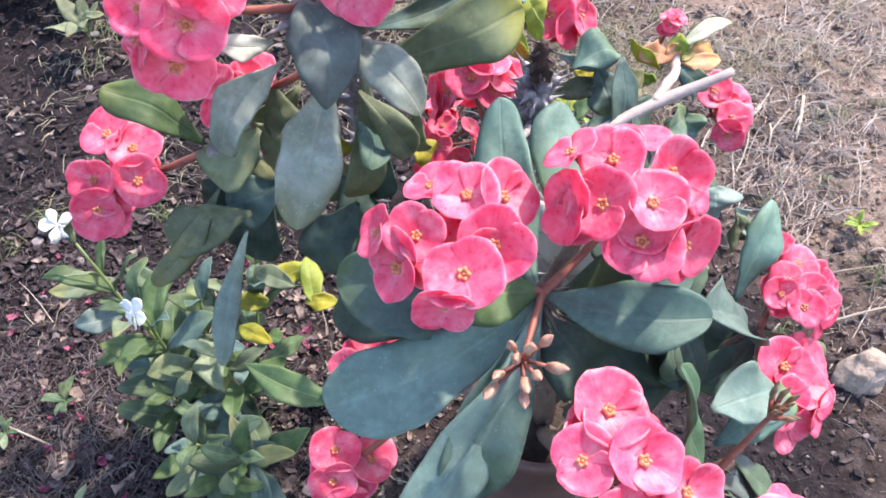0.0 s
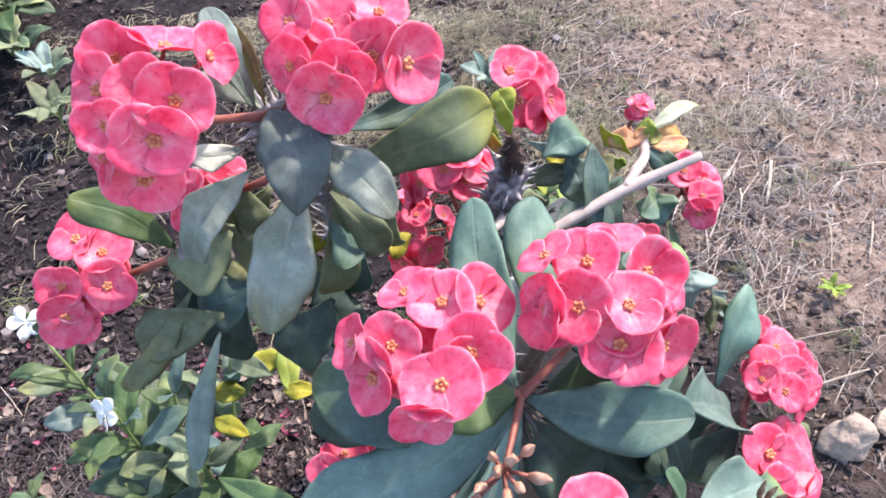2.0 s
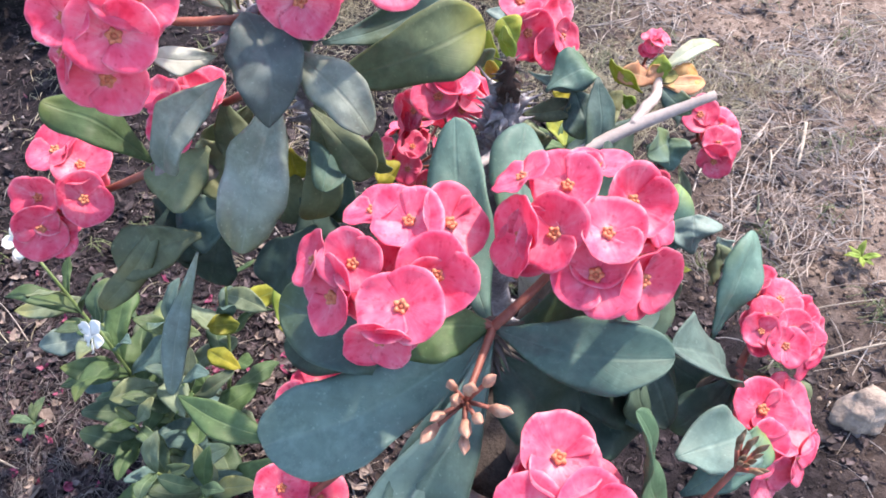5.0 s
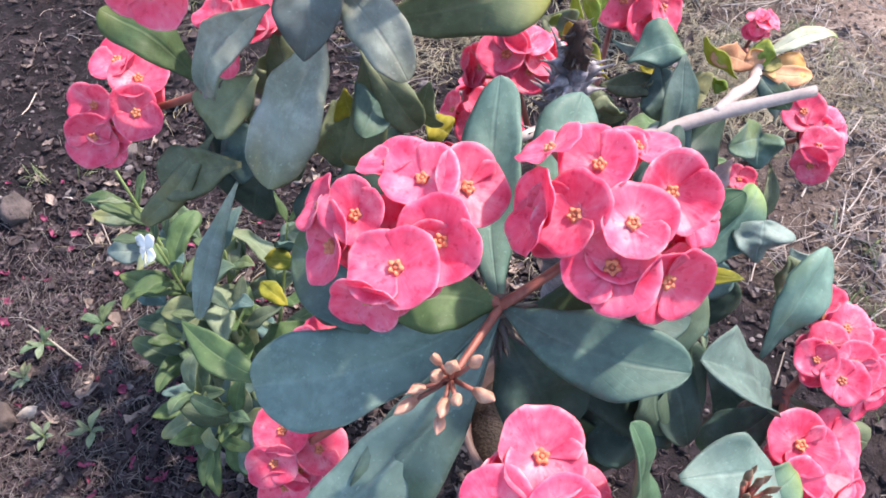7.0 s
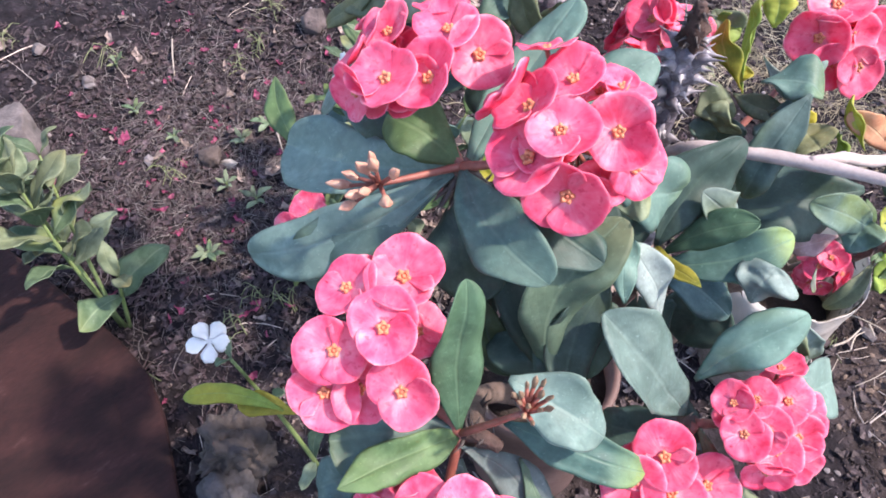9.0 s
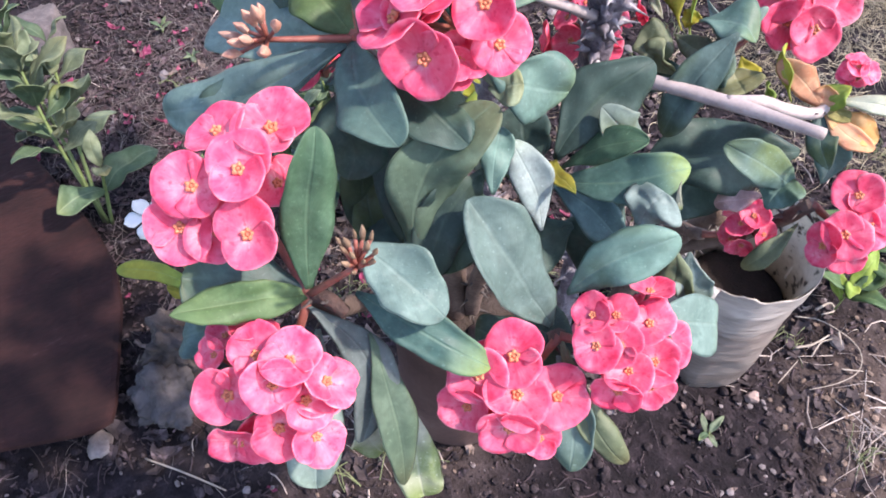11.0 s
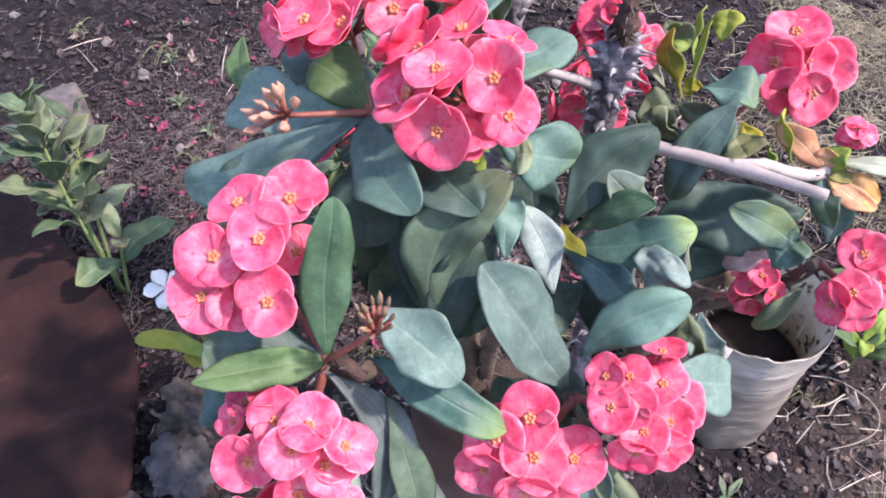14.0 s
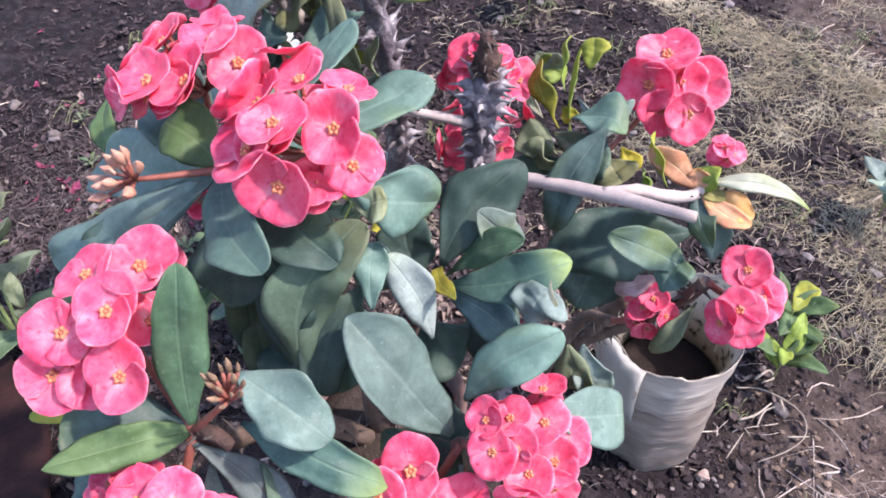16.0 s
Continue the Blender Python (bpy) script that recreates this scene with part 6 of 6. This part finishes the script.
def metal_sheet():
    rust = surface("rusty_steel", ((0.25, (0.0070, 0.0030, 0.0034)), (0.45, (0.0165, 0.0062, 0.0062)), (0.62, (0.0290, 0.0105, 0.0100)), (0.80, (0.085, 0.046, 0.043))), 26, 0.82, 190, 0.7, 0.003, spec=0.2, stretch=(1.0, 0.45, 1.0))
    corners = [(-0.95, -0.10), (-0.78, -0.047), (-0.583, 0.002), (-0.423, 0.036), (-0.345, 0.042), (-0.272, 0.028), (-0.20, 0.003), (-0.122, -0.024), (-0.100, -0.036), (-0.097, -0.060), (-0.106, -0.095), (-0.136, -0.182), (-0.175, -0.32), (-0.50, -0.42), (-0.90, -0.36)]
    bm = bmesh.new()
    loops = []
    centre = Vector((-0.42, -0.16))
    for inset, z in ((0.0, 0.0), (-0.002, 0.004), (0.0, 0.009), (0.006, 0.011), (0.05, 0.012)):
        loops.append([bm.verts.new((centre.x + (x - centre.x) * (1 - inset / 0.2), centre.y + (y - centre.y) * (1 - inset / 0.2), z + 0.035 + 0.012 * noise.noise(Vector((x * 4, y * 4, 2))))) for x, y in corners])
    n = len(corners)
    for a, b in zip(loops, loops[1:]):
        for k in range(n):
            bm.faces.new((a[k], a[(k + 1) % n], b[(k + 1) % n], b[k])[::-1])
    bm.faces.new(loops[0])
    bm.faces.new(loops[-1][::-1])
    bmesh.ops.recalc_face_normals(bm, faces=bm.faces)
    ob = part("metal_sheet", bm, rust, None)
    ob.data.polygons.foreach_set("use_smooth", [False] * len(ob.data.polygons))
    return tagged(ob, "dark rusty brown metal sheet lying on soil", "metal sheet")


flower_pot()
nursery_bag()
metal_sheet()
rock((-0.164, 0.083), (0.060, 0.062, 0.062), "lumpy dark brown rock beside the rusty sheet", (0.046, 0.037, 0.035), 3, blocks=1.2)
rock((-0.104, 0.042), (0.060, 0.052, 0.048), "broken blue-grey rock leaning on a brown rock", (0.058, 0.052, 0.055), 4, blocks=1.1)
rock((-0.099, -0.068), (0.022, 0.024, 0.013), "small flat grey stone on soil", (0.20, 0.17, 0.165), 5)
rock((-0.885, 0.705), (0.036, 0.034, 0.028), "rounded dull mauve-grey stone", (0.085, 0.066, 0.066), 6)
rock((0.635, 0.555), (0.055, 0.04, 0.032), "pale tan angular rock on dry earth", (0.27, 0.215, 0.185), 7, blocks=0.75)
rock((0.71, 0.57), (0.03, 0.03, 0.02), "pale tan stone chip on earth", (0.42, 0.34, 0.28), 8)
rock((-0.955, 0.080), (0.080, 0.07, 0.055), "large smooth pinkish-grey rock", (0.105, 0.088, 0.088), 9)
rock((-0.70, 0.345), (0.026, 0.026, 0.022), "round dark brown stone on soil", (0.075, 0.056, 0.052), 10)
rock((-0.67, 0.36), (0.020, 0.014, 0.008), "flat whitish stone chip on soil", (0.30, 0.26, 0.23), 11)
rock((-0.89, 0.70), (0.03, 0.03, 0.022), "dull grey stone on dark soil", (0.09, 0.072, 0.072), 12)
rock((-1.03, 0.255), (0.018, 0.016, 0.012), "small grey stone on dark soil", (0.12, 0.10, 0.10), 13)
rock((-1.19, 0.22), (0.020, 0.017, 0.012), "small grey stone on dark soil", (0.12, 0.10, 0.10), 14)
rock((-0.746, 0.869), (0.030, 0.022, 0.016), "small mauve-grey stone on soil", (0.09, 0.075, 0.075), 15)
rock((0.297, 0.762), (0.013, 0.012, 0.010), "small pale pink stone on earth", (0.28, 0.21, 0.19), 16)
rock((-0.34, -0.36), (0.03, 0.03, 0.02), "grey stone on dark soil", (0.2, 0.17, 0.165), 17)


# ---- periwinkles and weeds ----
def white_flower(plant, place, facing, size=0.040):
    """Five white petals, no two alike, round a tiny eye."""
    rng = random.Random(round(1000 * place[0]))
    bm = bmesh.new()
    for k in range(5):
        a = 2 * math.pi * k / 5 + rng.uniform(-0.14, 0.14)
        long, wide, sag, roll = rng.uniform(0.46, 0.60), rng.uniform(0.17, 0.23), rng.uniform(-0.16, 0.12), rng.uniform(-0.10, 0.10)
        rows = []
        for i in range(6):
            u = i / 5
            half = wide * math.sin(math.pi * min(u ** 1.7, 0.90)) + 0.02
            rows.append([Vector((u * long * math.cos(a) - half * v * math.sin(a), u * long * math.sin(a) + half * v * math.cos(a), 0.06 * u + (0.03 + roll * u) * v + sag * u * u + 0.05 * v * v * u)) for v in (-1, -0.4, 0.4, 1)])
        sheet = shell(rows, 0.012)
        keep = bpy.data.meshes.new("petal")
        sheet.to_mesh(keep)
        sheet.free()
        bm.from_mesh(keep)
        bpy.data.meshes.remove(keep)
    bmesh.ops.create_icosphere(bm, subdivisions=1, radius=0.04)
    m = basis(place, Vector(facing).orthogonal(), facing) @ Matrix.Diagonal((size, size, size, 1))
    return part("flower", bm, WHITE, plant, "white five-petalled flower", m)


def sprig(plant, root, tip, pairs, long, wide, colours, seed, start=0.25):
    """A shoot with crossed pairs of leaves that crowd towards its tip."""
    rng = random.Random(seed)
    root, tip = Vector(root), Vector(tip)
    middle = root.lerp(tip, 0.5) + Vector((rng.uniform(-0.02, 0.02), rng.uniform(-0.02, 0.02), 0.02))
    bm = bmesh.new()
    line, rad = tube(bm, [root, middle, tip], [0.0035, 0.0028, 0.0018], 7, 0.15, steps=6)
    part("stem", bm, GREENSTEM, plant)
    way = (tip - middle).normalized()
    side = way.orthogonal().normalized()
    for k in range(pairs):
        u = start + (1 - start) * (k / max(pairs - 1, 1)) ** 0.75
        at = line[min(int(u * (len(line) - 1)), len(line) - 1)]
        side = Matrix.Rotation(radians(80 + rng.uniform(-15, 15)), 3, way) @ side
        for s in (1, -1):
            size = long * rng.uniform(0.75, 1.1) * (1.0 if u < 0.85 else 0.62)
            out = (side * s + way * (0.25 + 0.75 * u * u) + Vector((0, 0, 0.1))).normalized()
            drop = Vector((0, 0, -0.25 * (1 - u) * size))
            leaf(plant, at, at + out * size + drop, wide * size / long * rng.uniform(0.85, 1.15), way + Vector((0, 0, 0.6)), rng.uniform(0.03, 0.1), rng.choice(colours), 0.2, rng.uniform(0.5, 0.62), pointed=rng.random() < 0.55)


def periwinkle(place, label, shoots, flowers, seed, long=0.065, wide=0.027, colours=("peri", "peri", "sage"), start=0.25):
    plant = thing("periwinkle_plant", place, label, "plant", "periwinkle plants")
    for k, (root, tip, pairs) in enumerate(shoots):
        sprig(plant, root, tip, pairs, long, wide, colours, seed + k, start)
    for spot, facing in flowers:
        white_flower(plant, spot, facing, 0.045 if len(shoots) == 1 else 0.038)
    return plant


bushy = periwinkle((-0.34, 0.47, 0.0), "bushy green periwinkle with narrow leaves and white flowers", [
    ((-0.36, 0.50, 0.0), (-0.485, 0.585, 0.345), 6), ((-0.34, 0.47, 0.0), (-0.385, 0.49, 0.345), 7), ((-0.33, 0.48, 0.0), (-0.275, 0.60, 0.27), 6),
    ((-0.33, 0.46, 0.0), (-0.305, 0.465, 0.26), 6), ((-0.32, 0.43, 0.0), (-0.27, 0.35, 0.22), 6), ((-0.33, 0.42, 0.0), (-0.285, 0.31, 0.20), 5),
    ((-0.35, 0.47, 0.0), (-0.44, 0.56, 0.24), 5), ((-0.35, 0.45, 0.0), (-0.36, 0.42, 0.24), 5), ((-0.35, 0.44, 0.0), (-0.33, 0.37, 0.21), 5), ((-0.35, 0.48, 0.0), (-0.33, 0.53, 0.29), 5)],
    [((-0.505, 0.60, 0.365), (0.5, -0.6, 0.7)), ((-0.372, 0.462, 0.375), (-0.5, -0.5, 0.5))], 50, 0.092, 0.033, ("peri", "teal", "peri", "green", "green", "sage"))
# its larger single leaves, some of them turning yellow
for base, tip, wide, colour in (
        ((-0.270, 0.589, 0.240), (-0.201, 0.610, 0.250), 0.034, "lime"), ((-0.288, 0.607, 0.240), (-0.221, 0.576, 0.250), 0.030, "sage"), ((-0.291, 0.522, 0.240), (-0.241, 0.491, 0.250), 0.026, "yellow"), ((-0.299, 0.556, 0.240), (-0.253, 0.556, 0.250), 0.030, "yellow"),
        ((-0.347, 0.509, 0.240), (-0.369, 0.596, 0.250), 0.034, "peri"), ((-0.328, 0.524, 0.240), (-0.354, 0.582, 0.250), 0.03, "sage"), ((-0.478, 0.600, 0.240), (-0.557, 0.572, 0.250), 0.030, "sage"), ((-0.450, 0.547, 0.240), (-0.509, 0.521, 0.250), 0.036, "pale"),
        ((-0.395, 0.569, 0.240), (-0.462, 0.611, 0.250), 0.03, "peri"), ((-0.323, 0.492, 0.240), (-0.299, 0.427, 0.250), 0.034, "sage"), ((-0.399, 0.466, 0.240), (-0.449, 0.486, 0.250), 0.036, "teal"), ((-0.340, 0.470, 0.240), (-0.395, 0.446, 0.250), 0.032, "sage"),
        ((-0.191, 0.550, 0.240), (-0.207, 0.633, 0.250), 0.03, "lime"), ((-0.206, 0.559, 0.240), (-0.159, 0.551, 0.250), 0.026, "yellow")):
    leaf(bushy, base, tip, wide, (0.1, -0.4, 0.9), 0.06, colour, 0.2, 0.5, pointed=True)
periwinkle((-0.475, 0.055, 0.0), "young periwinkle with dull sage leaves growing beside the rusty sheet", [
    ((-0.475, 0.055, 0.0), (-0.585, 0.045, 0.31), 9), ((-0.47, 0.06, 0.0), (-0.445, 0.085, 0.15), 2), ((-0.48, 0.05, 0.0), (-0.65, 0.035, 0.27), 7), ((-0.48, 0.05, 0.0), (-0.63, 0.09, 0.25), 5)], [], 70, 0.098, 0.050, ("olive", "sage", "peri", "olive"), 0.45)
third = periwinkle((-0.03, 0.15, 0.0), "small periwinkle with one white flower and yellowing leaves", [((-0.03, 0.16, 0.0), (-0.118, 0.125, 0.325), 3)], [((-0.141, 0.117, 0.345), (0.5, -0.1, 0.85))], 80, 0.045, 0.02)
leaf(third, (-0.05, 0.14, 0.285), (-0.127, 0.063, 0.30), 0.024, (0.2, -0.2, 1), 0.06, "lime")
leaf(third, (-0.04, 0.15, 0.28), (-0.090, 0.105, 0.285), 0.028, (0.3, -0.3, 1), 0.06, "yellow")


def weed(place, count, long, colours, seed, label="small green weed seedling on soil", high=0.02):
    x, y = place
    z = rise(x, y)
    rng = random.Random(seed)
    plant = thing("weed", (x, y, z), label, "weed", "weeds")
    bm = bmesh.new()
    tube(bm, [(x, y, z - 0.003), (x, y, z + high)], [0.0016, 0.0012], 6, steps=2)
    part("stem", bm, GREENSTEM, plant)
    for k in range(count):
        a = 2 * math.pi * k / count + rng.uniform(-0.3, 0.3)
        s = long * rng.uniform(0.7, 1.15)
        leaf(plant, (x, y, z + high * rng.uniform(0.4, 1.0)), (x + s * math.cos(a), y + s * math.sin(a), z + high + s * rng.uniform(0.0, 0.6)), s * (0.38 if long < 0.058 else 0.5), (0, 0, 1), 0.08, rng.choice(colours), 0.2, 0.5, pointed=True)


for k, (place, count, long, colours) in enumerate((
        ((0.31, 0.665), 4, 0.028, ("peri", "sage")), ((0.214, 1.03), 9, 0.068, ("lime", "green", "green")), ((0.254, 0.965), 6, 0.06, ("lime", "green")), ((0.142, 1.40), 6, 0.07, ("pale", "teal")),
        ((-0.70, 0.47), 6, 0.032, ("sage", "peri")), ((-0.90, 0.29), 5, 0.022, ("sage", "peri")), ((-0.70, 0.41), 6, 0.028, ("sage", "olive")), ((-0.50, 0.226), 7, 0.028, ("peri", "sage")),
        ((-1.036, 0.32), 4, 0.024, ("sage", "peri")), ((-0.781, 1.346), 7, 0.072, ("sage", "olive", "olive")), ((0.707, 0.833), 6, 0.03, ("lime",)), ((-0.62, 0.33), 5, 0.022, ("sage",)), ((-0.785, 0.315), 5, 0.022, ("sage", "peri")),
        ((-1.0, 1.72), 12, 0.14, ("peri", "green", "sage")), ((-1.12, 1.85), 12, 0.16, ("peri", "green")), ((-0.84, 1.49), 7, 0.07, ("sage", "pale")), ((-0.93, 1.57), 8, 0.09, ("sage", "peri")),
        ((-1.08, 1.62), 11, 0.13, ("peri", "sage")), ((-1.22, 1.66), 12, 0.15, ("peri", "green")), ((-1.10, 1.45), 9, 0.11, ("sage", "peri")), ((-1.25, 1.95), 12, 0.16, ("green", "peri")), ((-0.62, 0.52), 6, 0.035, ("peri",)), ((-0.55, 0.35), 5, 0.03, ("sage",)))):
    weed(place, count, long, colours, 200 + k, high=0.02 if long < 0.06 else 0.09)


# ---- fallen petals, straws ----
def fallen_petals():
    rng = random.Random(9)
    faded = surface("petal_faded", ((0.3, (0.10, 0.016, 0.040)), (0.55, (0.27, 0.045, 0.11)), (0.8, (0.45, 0.20, 0.26))), 60, 0.6, 300, 0.3, 0.001, vary=0.35, through_light=0.15)
    pieces = []
    for x, y, n in ((-0.79, 0.668, 2), (-0.916, 0.371, 2), (-0.811, 0.315, 2), (-0.91, 0.245, 2), (-0.634, 0.208, 3), (-0.825, 0.22, 2), (-0.93, 0.24, 1), (-0.81, 0.40, 2), (-0.633, 0.476, 3), (-0.356, 0.606, 4), (-0.293, 0.62, 4), (-0.38, 0.746, 6), (-0.283, 0.635, 4), (-0.658, 0.772, 2), (-0.404, 0.345, 3), (-0.354, 0.263, 2), (-0.30, 0.40, 3), (-0.12, 0.70, 6), (-0.2, 0.62, 4)):
        for k in range(n):
            pieces.append(flake_piece(rng, rng.uniform(0.005, 0.011), x + rng.gauss(0, 0.03), y + rng.gauss(0, 0.02), 0.8))
    for k in range(170):
        pieces.append(flake_piece(rng, rng.uniform(0.004, 0.010), rng.gauss(-0.65, 0.28), rng.gauss(0.38, 0.2), 0.8))
    scatter("fallen_petals", "wilted magenta petals fallen on soil", "petals", faded, pieces)


def straw_stick(a, b, r, tone, label, seed):
    bm = bmesh.new()
    pts = [Vector((*a, rise(*a) + 0.006)), Vector(((a[0] + b[0]) / 2, (a[1] + b[1]) / 2, 0.012 + rise((a[0] + b[0]) / 2, (a[1] + b[1]) / 2))), Vector((*b, rise(*b) + 0.006))]
    tube(bm, pts, [r, r * 0.9, r * 0.7], 6, 0.2, steps=4)
    tagged(part("straw_stick", bm, tone, None), label, "stick", "loose sticks")


fallen_petals()
PALE = surface("pale_straw", ((0.3, (0.22, 0.18, 0.15)), (0.7, (0.40, 0.35, 0.30))), 40, 0.7, 200, 0.3, 0.001)
for k, (a, b, r) in enumerate((((0.705, 1.173), (0.661, 1.057), 0.004), ((0.596, 0.646), (0.713, 0.672), 0.0025), ((0.62, 1.10), (0.60, 1.03), 0.002), ((0.85, 1.0), (0.80, 0.9), 0.002), ((0.95, 1.15), (0.85, 1.14), 0.0025),
                               ((-1.05, 0.45), (-0.95, 0.40), 0.0018), ((-0.75, 0.5), (-0.62, 0.45), 0.0018), ((-0.05, -0.02), (0.05, 0.06), 0.0015),
                               ((0.590, 1.042), (0.671, 1.142), 0.0016), ((0.630, 1.152), (0.674, 1.166), 0.0016), ((0.601, 0.926), (0.600, 0.859), 0.0018), ((0.766, 1.023), (0.725, 0.881), 0.0014), ((0.825, 1.123), (0.878, 1.124), 0.0020), ((0.720, 1.205), (0.773, 1.245), 0.0016), ((0.597, 0.742), (0.736, 0.759), 0.0012), ((0.910, 1.558), (0.951, 1.451), 0.0014), ((0.608, 1.621), (0.681, 1.674), 0.0014))):
    straw_stick(a, b, r, PALE, "pale dry straw stick lying on earth", k)


def loose_straw(points, r, label="pale dry straw bits lying beside the bag"):
    bm = bmesh.new()
    tube(bm, points, [r, r, r * 0.6], 6, 0.2, steps=6)
    tagged(part("straw_stick", bm, PALE, None), label, "stick", "loose sticks")


loose_straw([(0.233, 0.905, 0.018), (0.258, 0.933, 0.018), (0.301, 0.947, 0.018), (0.330, 0.941, 0.018), (0.347, 0.915, 0.018), (0.345, 0.876, 0.018), (0.332, 0.833, 0.018)], 0.0010)
loose_straw([(0.272, 0.865, 0.018), (0.281, 0.891, 0.018), (0.282, 0.925, 0.018)], 0.0018)
loose_straw([(0.294, 0.878, 0.018), (0.285, 0.905, 0.018), (0.289, 0.924, 0.018)], 0.0012)
loose_straw([(0.286, 0.941, 0.018), (0.303, 0.928, 0.018)], 0.0018)
loose_straw([(0.331, 0.897, 0.018), (0.350, 0.923, 0.018)], 0.0012)
loose_straw([(0.302, 0.802, 0.018), (0.290, 0.853, 0.018)], 0.0009)
loose_straw([(0.240, 0.940, 0.018), (0.242, 0.968, 0.018), (0.255, 0.963, 0.018), (0.250, 0.942, 0.018)], 0.0018)
